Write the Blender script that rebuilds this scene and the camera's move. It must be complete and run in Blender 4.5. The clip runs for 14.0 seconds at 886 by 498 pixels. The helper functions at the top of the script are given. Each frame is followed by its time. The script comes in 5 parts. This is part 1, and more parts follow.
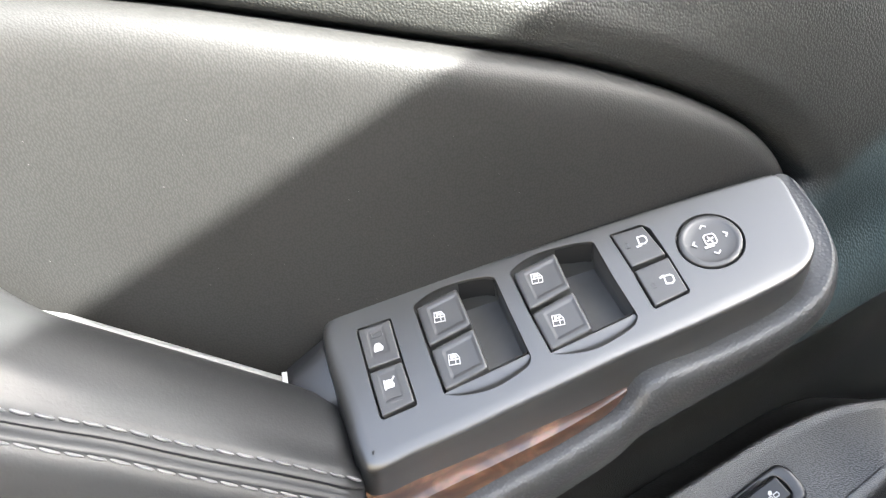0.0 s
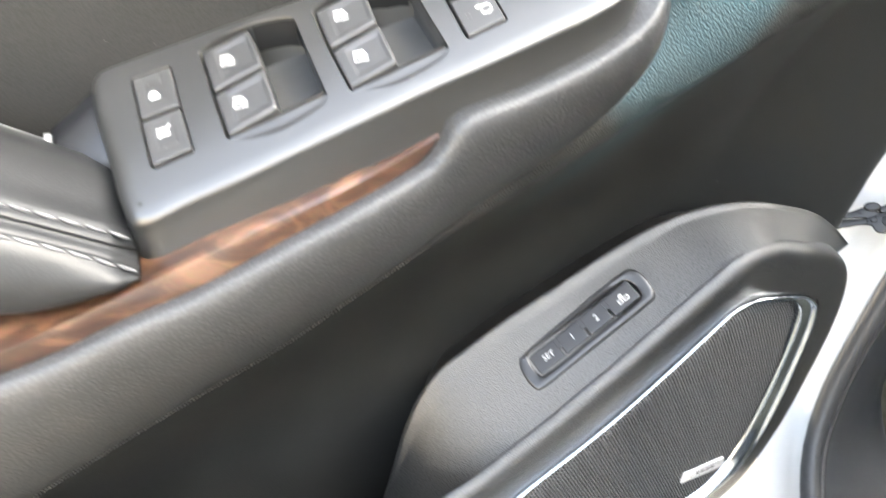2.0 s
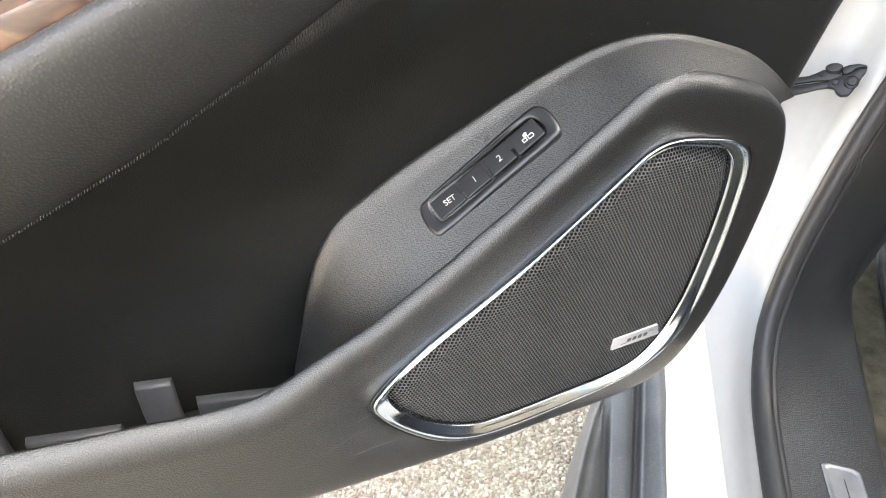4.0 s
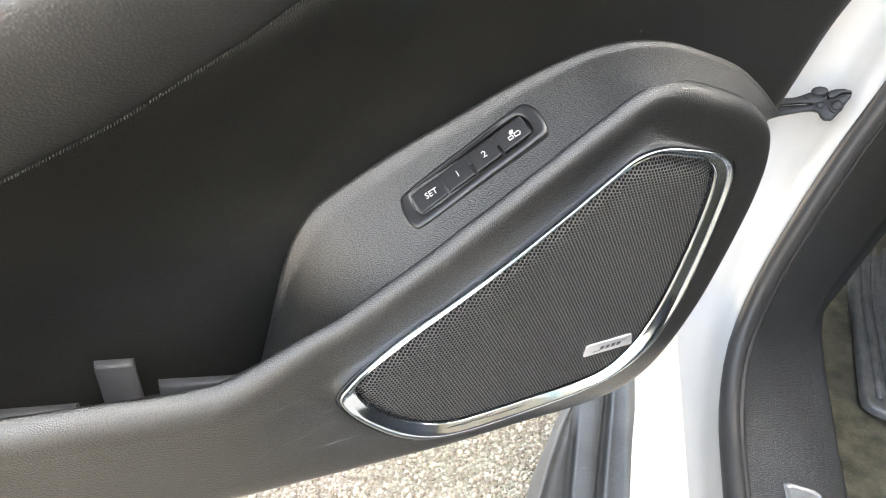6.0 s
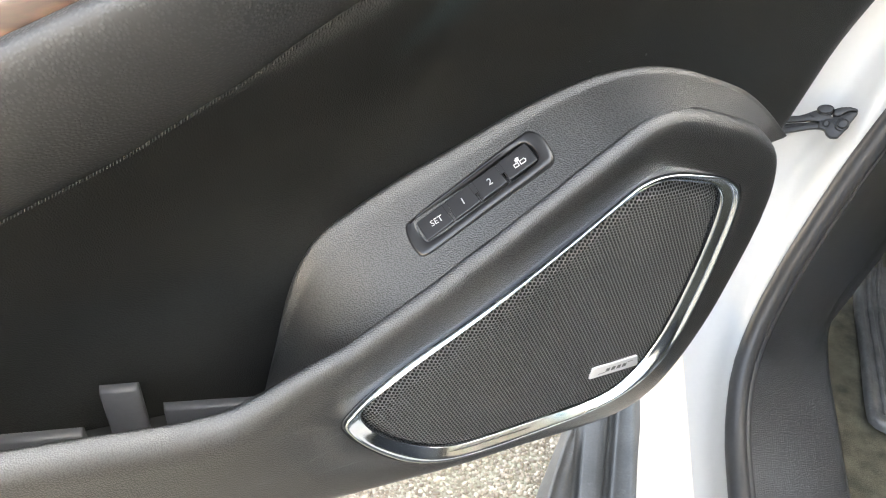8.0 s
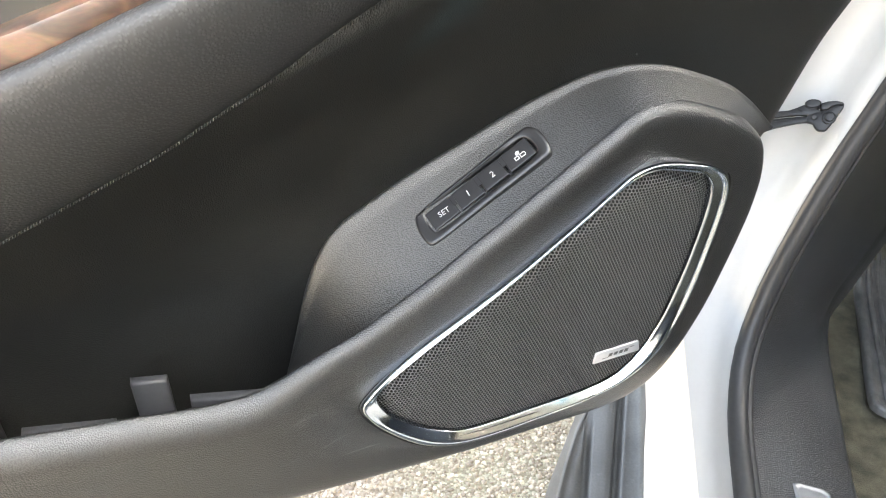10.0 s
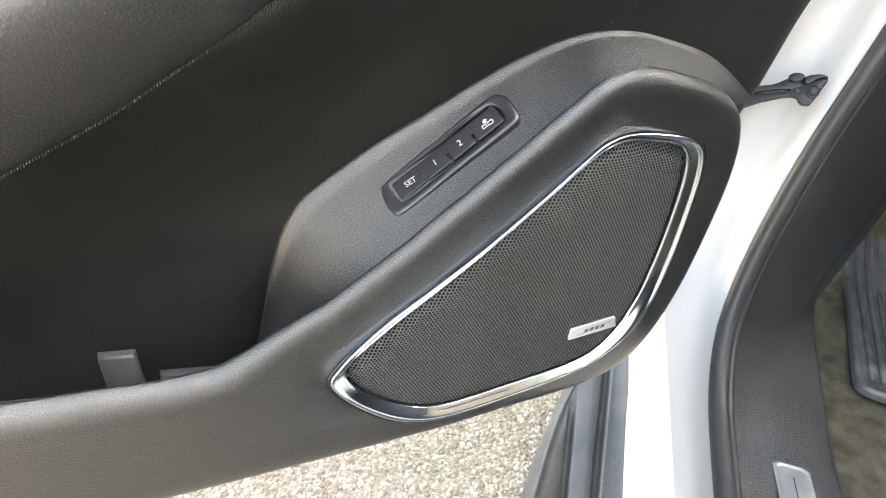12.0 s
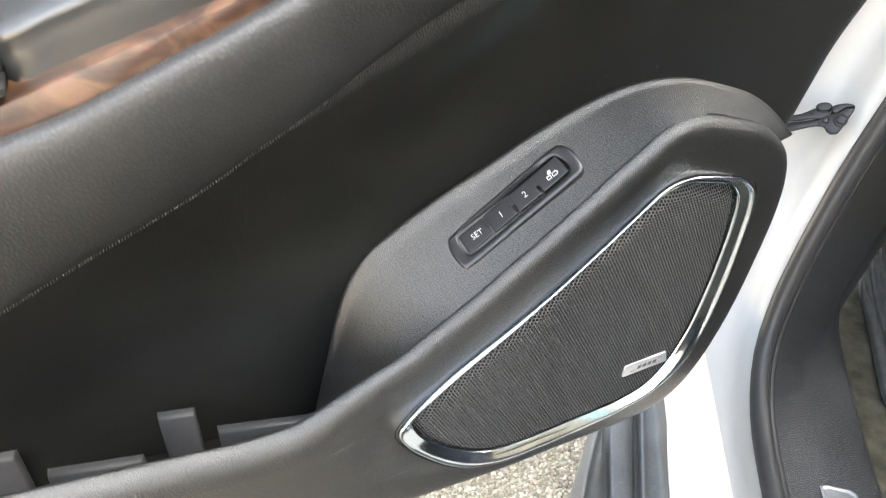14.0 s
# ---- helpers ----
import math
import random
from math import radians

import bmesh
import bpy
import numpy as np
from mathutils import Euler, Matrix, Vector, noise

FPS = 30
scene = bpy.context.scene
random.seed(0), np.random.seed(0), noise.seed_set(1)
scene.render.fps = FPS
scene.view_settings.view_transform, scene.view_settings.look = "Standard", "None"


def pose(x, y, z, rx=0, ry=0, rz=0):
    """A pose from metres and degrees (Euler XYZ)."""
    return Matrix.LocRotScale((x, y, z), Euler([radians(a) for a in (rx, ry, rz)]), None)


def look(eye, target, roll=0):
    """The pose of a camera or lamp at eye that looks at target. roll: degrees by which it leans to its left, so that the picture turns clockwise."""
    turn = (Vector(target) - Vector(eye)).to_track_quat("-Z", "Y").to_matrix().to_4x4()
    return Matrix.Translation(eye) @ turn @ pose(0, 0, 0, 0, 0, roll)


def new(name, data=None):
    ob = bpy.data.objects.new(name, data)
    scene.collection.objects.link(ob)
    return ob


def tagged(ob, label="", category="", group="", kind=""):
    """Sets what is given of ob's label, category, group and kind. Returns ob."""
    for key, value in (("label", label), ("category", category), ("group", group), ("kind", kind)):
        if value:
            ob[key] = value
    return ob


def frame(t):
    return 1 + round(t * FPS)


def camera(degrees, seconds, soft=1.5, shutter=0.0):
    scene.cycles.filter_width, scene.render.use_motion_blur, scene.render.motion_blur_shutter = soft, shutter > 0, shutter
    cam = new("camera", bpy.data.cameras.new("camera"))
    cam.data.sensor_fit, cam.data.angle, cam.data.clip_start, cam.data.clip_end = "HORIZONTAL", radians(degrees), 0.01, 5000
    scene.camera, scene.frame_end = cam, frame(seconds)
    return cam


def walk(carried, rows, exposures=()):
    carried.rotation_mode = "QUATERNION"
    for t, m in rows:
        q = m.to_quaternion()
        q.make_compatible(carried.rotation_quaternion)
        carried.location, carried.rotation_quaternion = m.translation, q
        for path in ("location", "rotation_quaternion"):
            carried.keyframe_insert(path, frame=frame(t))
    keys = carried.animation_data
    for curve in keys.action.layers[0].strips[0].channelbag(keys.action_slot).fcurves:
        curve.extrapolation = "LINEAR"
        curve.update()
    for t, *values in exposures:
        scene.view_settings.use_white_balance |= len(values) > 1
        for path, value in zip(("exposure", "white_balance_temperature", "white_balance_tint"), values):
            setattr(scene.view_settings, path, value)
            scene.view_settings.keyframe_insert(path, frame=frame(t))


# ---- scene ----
from mathutils.bvhtree import BVHTree

cam = camera(66.4, 14.0, soft=1.1, shutter=0.5)
PATH = [
    (0, (0.03, 0.009, 1.097), (-0.134, 1.814, 0.253), -0.8),
    (0.5, (0.034, 0.008, 1.08), (-0.081, 1.817, 0.235), 0.0),
    (1, (0.047, 0.01, 1.055), (-0.024, 1.79, 0.146), 0.4),
    (1.5, (0.073, 0.007, 1.025), (0.024, 1.747, 0.041), -0.7),
    (2, (0.095, 0.01, 0.995), (0.155, 1.712, -0.054), 1.9),
    (2.5, (0.138, 0.01, 0.951), (0.247, 1.662, -0.171), 2.0),
    (3, (0.177, 0.004, 0.925), (0.202, 1.603, -0.276), -0.4),
    (5.5, (0.188, -0.01, 0.913), (0.229, 1.608, -0.262), 3.6),
    (6, (0.186, -0.005, 0.908), (0.261, 1.609, -0.271), 5.4),
    (6.5, (0.183, 0.0, 0.91), (0.277, 1.619, -0.26), 6.1),
    (7, (0.184, 0.003, 0.911), (0.283, 1.619, -0.264), 6.4),
    (7.5, (0.187, 0.005, 0.919), (0.27, 1.619, -0.26), 6.0),
    (8, (0.183, 0.007, 0.922), (0.249, 1.624, -0.254), 5.1),
    (10.5, (0.184, -0.037, 0.927), (0.222, 1.607, -0.212), 3.1),
    (11, (0.192, -0.033, 0.925), (0.24, 1.602, -0.226), 3.9),
    (11.5, (0.201, -0.027, 0.924), (0.232, 1.6, -0.238), 4.0),
    (12, (0.21, -0.032, 0.911), (0.248, 1.591, -0.258), 3.2),
    (12.5, (0.208, -0.034, 0.911), (0.22, 1.583, -0.266), 3.1),
    (13, (0.187, -0.028, 0.919), (0.19, 1.609, -0.231), 4.4),
    (13.5, (0.181, -0.03, 0.919), (0.181, 1.615, -0.218), 2.4),
    (14, (0.146, -0.019, 0.935), (0.229, 1.627, -0.198), 1.8),
]
EXPOSURE = [(0.0, 4.22, 6300, 6), (0.6, 4.08, 6300, 5), (1.0, 4.1, 6350, 4), (1.5, 4.44, 6450, 4), (2.0, 5.12, 6600, 4), (2.5, 5.24, 6800, 5), (3.0, 4.74, 6800, 6), (5.5, 4.74, 6780, 5), (11.0, 4.74, 6720, 4), (13.5, 4.72, 6720, 4), (14.0, 4.66, 6700, 4)]
walk(cam, [(t, look(eye, target, roll)) for t, eye, target, roll in PATH], EXPOSURE)

# ---- light ----
world = bpy.data.worlds.new("sky")
scene.world = world
world.use_nodes = True
wn = world.node_tree.nodes
sky = wn.new("ShaderNodeTexSky")
sky.sky_type, sky.sun_disc = "NISHITA", False
sky.dust_density, sky.air_density, sky.ozone_density = 6.5, 0.6, 0.5
CAR_TURN = radians(-12.5)
SUN_CAR = Vector((1.373, -0.35, 1.0)).normalized()
SUN = Matrix.Rotation(CAR_TURN, 3, "Z") @ SUN_CAR
sky.sun_elevation = math.asin(SUN.z)
sky.sun_rotation = math.atan2(SUN.x, SUN.y)
haze = wn.new("ShaderNodeHueSaturation")
haze.inputs["Saturation"].default_value = 0.62
world.node_tree.links.new(sky.outputs[0], haze.inputs["Color"])
world.node_tree.links.new(haze.outputs[0], wn["Background"].inputs[0])
wn["Background"].inputs[1].default_value = 0.12
sun = new("sun", bpy.data.lights.new("sun", "SUN"))
sun.data.energy, sun.data.angle, sun.data.color = 4.9, radians(0.6), (1.0, 0.95, 0.87)
sun.matrix_world = look((0, 0, 3), Vector((0, 0, 3)) - SUN)


# ---- materials ----
def mat(name, color, rough=0.5, metal=0.0, spots=0.25, spot_scale=9.0, bump=0.0, bump_scale=500.0, kind="noise",
        wear=None, wear_amount=0.0, wear_scale=60.0, coat=0.0, spec=0.5, rough_var=0.1, valley=0.12, laid=1):
    m = bpy.data.materials.new(name)
    m.use_nodes = True
    nt = m.node_tree
    n, l = nt.nodes, nt.links
    b = n["Principled BSDF"]
    tc = n.new("ShaderNodeTexCoord")
    big = n.new("ShaderNodeTexNoise")
    big.inputs["Scale"].default_value, big.inputs["Detail"].default_value = spot_scale, 6
    l.new(tc.outputs["Object"], big.inputs["Vector"])
    fine = n.new("ShaderNodeTexNoise")
    fine.inputs["Scale"].default_value, fine.inputs["Detail"].default_value = spot_scale * 24, 4
    l.new(tc.outputs["Object"], fine.inputs["Vector"])
    ramp = n.new("ShaderNodeMapRange")
    ramp.inputs["From Min"].default_value, ramp.inputs["From Max"].default_value = 0.3, 0.7
    ramp.inputs["To Min"].default_value, ramp.inputs["To Max"].default_value = 1 - spots, 1 + spots
    l.new(big.outputs[0], ramp.inputs["Value"])
    ramp2 = n.new("ShaderNodeMapRange")
    ramp2.inputs["From Min"].default_value, ramp2.inputs["From Max"].default_value = 0.3, 0.7
    ramp2.inputs["To Min"].default_value, ramp2.inputs["To Max"].default_value = 1 - spots * 0.5, 1 + spots * 0.5
    l.new(fine.outputs[0], ramp2.inputs["Value"])
    mul = n.new("ShaderNodeMath")
    mul.operation = "MULTIPLY"
    l.new(ramp.outputs[0], mul.inputs[0])
    l.new(ramp2.outputs[0], mul.inputs[1])
    col = n.new("ShaderNodeVectorMath")
    col.operation = "SCALE"
    col.inputs[0].default_value = color
    l.new(mul.outputs[0], col.inputs["Scale"])
    out = col.outputs[0]
    if kind == "grain":
        # the grain runs over the skin: along it, and up and back over its rolls
        split = n.new("ShaderNodeSeparateXYZ")
        l.new(tc.outputs["Object"], split.inputs[0])
        over = n.new("ShaderNodeMath")
        over.operation = "SUBTRACT" if laid < 0 else "ADD"
        l.new(split.outputs["Z"], over.inputs[0])
        l.new(split.outputs["Y"], over.inputs[1])
        skin = n.new("ShaderNodeCombineXYZ")
        l.new(split.outputs["X"], skin.inputs["X"])
        l.new(over.outputs[0], skin.inputs["Y"])
        warp = n.new("ShaderNodeTexNoise")
        warp.inputs["Scale"].default_value = bump_scale * 0.5
        place = (skin if laid else tc).outputs[0 if laid else "Object"]
        l.new(place, warp.inputs["Vector"])
        add = n.new("ShaderNodeVectorMath")
        add.operation = "MULTIPLY_ADD"
        add.inputs[1].default_value = (0.45 / bump_scale,) * 3
        l.new(warp.outputs["Color"], add.inputs[0])
        l.new(place, add.inputs[2])
        cell = n.new("ShaderNodeTexVoronoi")
        cell.voronoi_dimensions = "2D" if laid else "3D"
        cell.inputs["Randomness"].default_value = 0.85
        cell.inputs["Scale"].default_value = bump_scale
        l.new(add.outputs[0], cell.inputs["Vector"])
        dome = n.new("ShaderNodeMapRange")
        dome.interpolation_type = "SMOOTHSTEP"
        dome.inputs["From Min"].default_value, dome.inputs["From Max"].default_value = 0.66, 0.12
        l.new(cell.outputs["Distance"], dome.inputs["Value"])
        # valleys between the domes painted darker and duller, imitating their small shadows
        crease_shade = n.new("ShaderNodeMapRange")
        crease_shade.inputs["To Min"].default_value, crease_shade.inputs["To Max"].default_value = 1 - valley, 1 + 0.25 * valley
        l.new(dome.outputs[0], crease_shade.inputs["Value"])
        gloss = n.new("ShaderNodeMath")
        gloss.operation = "MULTIPLY"
        gloss.inputs[1].default_value = spec
        l.new(crease_shade.outputs[0], gloss.inputs[0])
        l.new(gloss.outputs[0], b.inputs["Specular IOR Level"])
        shaded_skin = n.new("ShaderNodeVectorMath")
        shaded_skin.operation = "SCALE"
        l.new(out, shaded_skin.inputs[0])
        l.new(crease_shade.outputs[0], shaded_skin.inputs["Scale"])
        out = shaded_skin.outputs[0]
    if wear is not None:
        wn_ = n.new("ShaderNodeTexNoise")
        wn_.inputs["Scale"].default_value, wn_.inputs["Detail"].default_value = wear_scale, 8
        wn_.inputs["Roughness"].default_value = 0.7
        l.new(tc.outputs["Object"], wn_.inputs["Vector"])
        wr = n.new("ShaderNodeMapRange")
        wr.inputs["From Min"].default_value, wr.inputs["From Max"].default_value = 0.6, 0.78
        wr.inputs["To Max"].default_value = wear_amount
        l.new(wn_.outputs[0], wr.inputs["Value"])
        mix = n.new("ShaderNodeMix")
        mix.data_type = "RGBA"
        mix.inputs[7].default_value = (*wear, 1)
        l.new(wr.outputs[0], mix.inputs[0])
        l.new(out, mix.inputs[6])
        out = mix.outputs[2]
    l.new(out, b.inputs["Base Color"])
    b.inputs["Metallic"].default_value = metal
    b.inputs["Specular IOR Level"].default_value = spec
    b.inputs["Coat Weight"].default_value = coat
    b.inputs["Coat Roughness"].default_value = 0.06
    rr = n.new("ShaderNodeMapRange")
    rr.inputs["To Min"].default_value, rr.inputs["To Max"].default_value = max(0.02, rough - rough_var), min(1, rough + rough_var)
    l.new(big.outputs[0], rr.inputs["Value"])
    l.new(rr.outputs[0], b.inputs["Roughness"])
    if bump:
        if kind == "grain":
            height = dome.outputs[0]
        else:
            t = n.new("ShaderNodeTexNoise")
            t.inputs["Scale"].default_value, t.inputs["Detail"].default_value = bump_scale, 5
            l.new(tc.outputs["Object"], t.inputs["Vector"])
            height = t.outputs[0]
        bp = n.new("ShaderNodeBump")
        bp.inputs["Strength"].default_value, bp.inputs["Distance"].default_value = bump, (0.2 if kind == "grain" else 0.3) / bump_scale
        l.new(height, bp.inputs["Height"])
        l.new(bp.outputs[0], b.inputs["Normal"])
    return m


leather_grain = mat("black grained vinyl", (0.0160, 0.0166, 0.0156), 0.46, spots=0.12, bump=0.5, bump_scale=640, kind="grain", spec=0.45, laid=-1)
ledge_vinyl = mat("charcoal grained vinyl", (0.0185, 0.0184, 0.0181), 0.34, spots=0.05, bump=0.7, bump_scale=740, kind="grain", spec=1.15, rough_var=0.04, valley=0.25)
leather_fine = mat("fine grained vinyl", (0.0190, 0.0190, 0.0187), 0.5, spots=0.1, bump=0.22, bump_scale=760, kind="grain", spec=0.25, wear=(0.15, 0.15, 0.14), wear_amount=0.05, wear_scale=90)
leather_bolster = mat("soft grey black vinyl", (0.0255, 0.026, 0.0265), 0.5, spots=0.06, bump=0.4, bump_scale=480, kind="grain", spec=0.7, laid=0, rough_var=0.05)
seam_thread = mat("grey seam thread", (0.020, 0.020, 0.0195), 0.7, spots=0.2, spot_scale=60)
leather_pad = mat("smooth black leather", (0.0145, 0.0150, 0.0158), 0.46, spots=0.12, bump=0.25, bump_scale=700, spec=0.35)
lower_vinyl = mat("black scuffed vinyl", (0.0180, 0.0184, 0.0187), 0.32, spots=0.08, bump=0.7, bump_scale=720, kind="grain", spec=1.15, rough_var=0.05, valley=0.2)
bezel_plastic = mat("satin charcoal plastic", (0.0140, 0.0137, 0.0130), 0.36, spots=0.06, bump=0.25, bump_scale=1600, spec=1.3)
key_plastic = mat("matt black plastic", (0.026, 0.026, 0.0264), 0.42, spots=0.1, bump=0.15, bump_scale=1800, spec=0.8)
cup_plastic = mat("dark satin plastic", (0.045, 0.0455, 0.046), 0.38, spots=0.1, bump=0.15, bump_scale=1600)
memory_plastic = mat("charcoal switch plastic", (0.0120, 0.0123, 0.0135), 0.31, spots=0.08, bump=0.25, bump_scale=1800, spec=0.7)
button_plastic = mat("black button plastic", (0.0140, 0.0145, 0.0162), 0.34, spots=0.1, bump=0.2, bump_scale=1800)
scratch = mat("pale scratch", (0.13, 0.13, 0.127), 0.6, spots=0.1)
pale_scuff = mat("pale rubbed plastic", (0.3, 0.3, 0.29), 0.6, spots=0.1)
# for dark gaps, and for shade painted into grille holes and finger cups
gap_black = mat("dark gap plastic and painted shade", (0.004, 0.004, 0.004), 0.7)
plain_black = mat("black moulded plastic", (0.050, 0.0515, 0.0545), 0.34, spots=0.25, bump=1.0, bump_scale=520, kind="grain", wear=(0.13, 0.13, 0.13), wear_amount=0.4, wear_scale=28, spec=0.8, laid=0)
pocket_plastic = mat("grey pocket plastic", (0.058, 0.059, 0.064), 0.45, spots=0.1, bump=0.2, bump_scale=600)
step_plastic = mat("weathered black cladding", (0.094, 0.0905, 0.084), 0.5, spots=0.2, spot_scale=14, bump=0.4, bump_scale=500, wear=(0.24, 0.235, 0.22), wear_amount=0.4, wear_scale=60, spec=0.3)
rubber = mat("black rubber seal", (0.040, 0.040, 0.0405), 0.45, spots=0.2)
white_paint = mat("white car paint", (0.615, 0.612, 0.596), 0.42, spots=0.02, coat=0.12, wear=(0.52, 0.5, 0.45), wear_amount=0.12, wear_scale=25)
chrome = mat("satin chrome", (0.60, 0.65, 0.70), 0.15, metal=1.0, spots=0.05, rough_var=0.05)
silver = mat("satin silver paint", (0.55, 0.56, 0.58), 0.3, metal=0.6, spots=0.06)
dull_silver = mat("satin silver paint on trim", (0.17, 0.17, 0.172), 0.42, metal=0.2, spots=0.06)
plate_metal = mat("worn brushed metal", (0.34, 0.345, 0.35), 0.38, metal=0.5, spots=0.15, spot_scale=40)
icon_white = mat("white printed legend", (0.42, 0.425, 0.43), 0.5, spots=0.02)
icon_dim = mat("unlit indicator lens", (0.05, 0.05, 0.05), 0.3, spots=0.02)
thread = mat("pale grey thread", (0.095, 0.095, 0.097), 0.7, spots=0.15, spot_scale=80)
carpet_mat = mat("olive brown carpet", (0.092, 0.086, 0.060), 0.95, spots=0.55, spot_scale=38, bump=2.0, bump_scale=620, wear=(0.26, 0.24, 0.18), wear_amount=0.5, wear_scale=190)
mat_rubber = mat("ribbed black rubber", (0.125, 0.125, 0.122), 0.38, spots=0.4, spot_scale=40, bump=0.8, bump_scale=300, wear=(0.34, 0.335, 0.32), wear_amount=0.6, wear_scale=110, spec=0.7)
steel = mat("dark coated steel", (0.014, 0.014, 0.0145), 0.42, spots=0.3, spec=0.5)
grille_mat = mat("black perforated metal", (0.12, 0.12, 0.12), 0.38, metal=0.4, spots=0.06)


def wood_material():
    m = bpy.data.materials.new("glossy burl wood veneer")
    m.use_nodes = True
    n, l = m.node_tree.nodes, m.node_tree.links
    b = n["Principled BSDF"]
    tc = n.new("ShaderNodeTexCoord")
    mp = n.new("ShaderNodeMapping")
    mp.inputs["Rotation"].default_value = (0, radians(21), 0)
    mp.inputs["Scale"].default_value = (0.6, 1.0, 1.4)
    l.new(tc.outputs["Object"], mp.inputs[0])
    a = n.new("ShaderNodeTexNoise")
    a.inputs["Scale"].default_value, a.inputs["Detail"].default_value, a.inputs["Distortion"].default_value = 42, 7, 1.6
    l.new(mp.outputs[0], a.inputs["Vector"])
    r = n.new("ShaderNodeValToRGB")
    e = r.color_ramp.elements
    e[0].position, e[0].color = 0.34, (0.018, 0.008, 0.0045, 1)
    e[1].position, e[1].color = 0.68, (0.102, 0.053, 0.030, 1)
    mid = e.new(0.5)
    mid.color = (0.039, 0.0192, 0.0112, 1)
    l.new(a.outputs[0], r.inputs[0])
    f = n.new("ShaderNodeTexNoise")
    f.inputs["Scale"].default_value, f.inputs["Detail"].default_value = 420, 3
    l.new(mp.outputs[0], f.inputs["Vector"])
    mx = n.new("ShaderNodeMix")
    mx.data_type, mx.blend_type = "RGBA", "OVERLAY"
    mx.inputs[0].default_value = 0.35
    l.new(r.outputs[0], mx.inputs[6])
    l.new(f.outputs["Color"], mx.inputs[7])
    l.new(mx.outputs[2], b.inputs["Base Color"])
    b.inputs["Roughness"].default_value = 0.3
    b.inputs["Coat Weight"].default_value, b.inputs["Coat Roughness"].default_value = 1.0, 0.06
    b.inputs["Coat IOR"].default_value = 1.48
    return m


wood_veneer = wood_material()


def aggregate_material():
    m = bpy.data.materials.new("exposed aggregate paving")
    m.use_nodes = True
    n, l = m.node_tree.nodes, m.node_tree.links
    b = n["Principled BSDF"]
    tc = n.new("ShaderNodeTexCoord")
    v = n.new("ShaderNodeTexVoronoi")
    v.inputs["Scale"].default_value = 210
    l.new(tc.outputs["Object"], v.inputs["Vector"])
    r = n.new("ShaderNodeValToRGB")
    e = r.color_ramp.elements
    e[0].position, e[0].color = 0.0, (0.27, 0.21, 0.15, 1)
    e[1].position, e[1].color = 1.0, (0.54, 0.47, 0.36, 1)
    k = e.new(0.5)
    k.color = (0.38, 0.31, 0.22, 1)
    sep = n.new("ShaderNodeSeparateColor")
    l.new(v.outputs["Color"], sep.inputs[0])
    l.new(sep.outputs[0], r.inputs[0])
    big = n.new("ShaderNodeTexNoise")
    big.inputs["Scale"].default_value = 2.5
    l.new(tc.outputs["Object"], big.inputs["Vector"])
    mx = n.new("ShaderNodeMix")
    mx.data_type, mx.blend_type = "RGBA", "MULTIPLY"
    mx.inputs[0].default_value = 0.35
    l.new(r.outputs[0], mx.inputs[6])
    l.new(big.outputs["Color"], mx.inputs[7])
    l.new(mx.outputs[2], b.inputs["Base Color"])
    b.inputs["Roughness"].default_value = 0.85
    bp = n.new("ShaderNodeBump")
    bp.invert = True
    bp.inputs["Strength"].default_value, bp.inputs["Distance"].default_value = 0.8, 0.004
    l.new(v.outputs["Distance"], bp.inputs["Height"])
    l.new(bp.outputs[0], b.inputs["Normal"])
    return m


def pebble_material():
    m = bpy.data.materials.new("pale mixed pebbles")
    m.use_nodes = True
    n, l = m.node_tree.nodes, m.node_tree.links
    b = n["Principled BSDF"]
    g = n.new("ShaderNodeNewGeometry")
    r = n.new("ShaderNodeValToRGB")
    e = r.color_ramp.elements
    e[0].position, e[0].color = 0.0, (0.19, 0.145, 0.10, 1)
    e[1].position, e[1].color = 1.0, (0.57, 0.495, 0.385, 1)
    for p, c in ((0.3, (0.27, 0.211, 0.147, 1)), (0.6, (0.38, 0.31, 0.221, 1)), (0.85, (0.475, 0.394, 0.288, 1))):
        e.new(p).color = c
    l.new(g.outputs["Random Per Island"], r.inputs[0])
    l.new(r.outputs[0], b.inputs["Base Color"])
    b.inputs["Roughness"].default_value = 0.6
    return m


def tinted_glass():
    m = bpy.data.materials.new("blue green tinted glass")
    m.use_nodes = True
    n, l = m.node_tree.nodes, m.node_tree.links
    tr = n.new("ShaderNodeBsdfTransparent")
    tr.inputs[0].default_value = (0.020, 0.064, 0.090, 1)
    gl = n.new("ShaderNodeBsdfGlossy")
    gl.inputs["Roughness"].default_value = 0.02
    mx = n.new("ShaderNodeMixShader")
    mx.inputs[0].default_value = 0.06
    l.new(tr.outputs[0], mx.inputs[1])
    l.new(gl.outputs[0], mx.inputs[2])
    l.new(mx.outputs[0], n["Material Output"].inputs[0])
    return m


# ---- building helpers ----
DOOR = Matrix.Rotation(radians(20), 4, "Z")      # door axes: along it to the hinge, through it, up
CAR = Matrix.Rotation(CAR_TURN, 4, "Z")          # car axes: to its right, forward, up


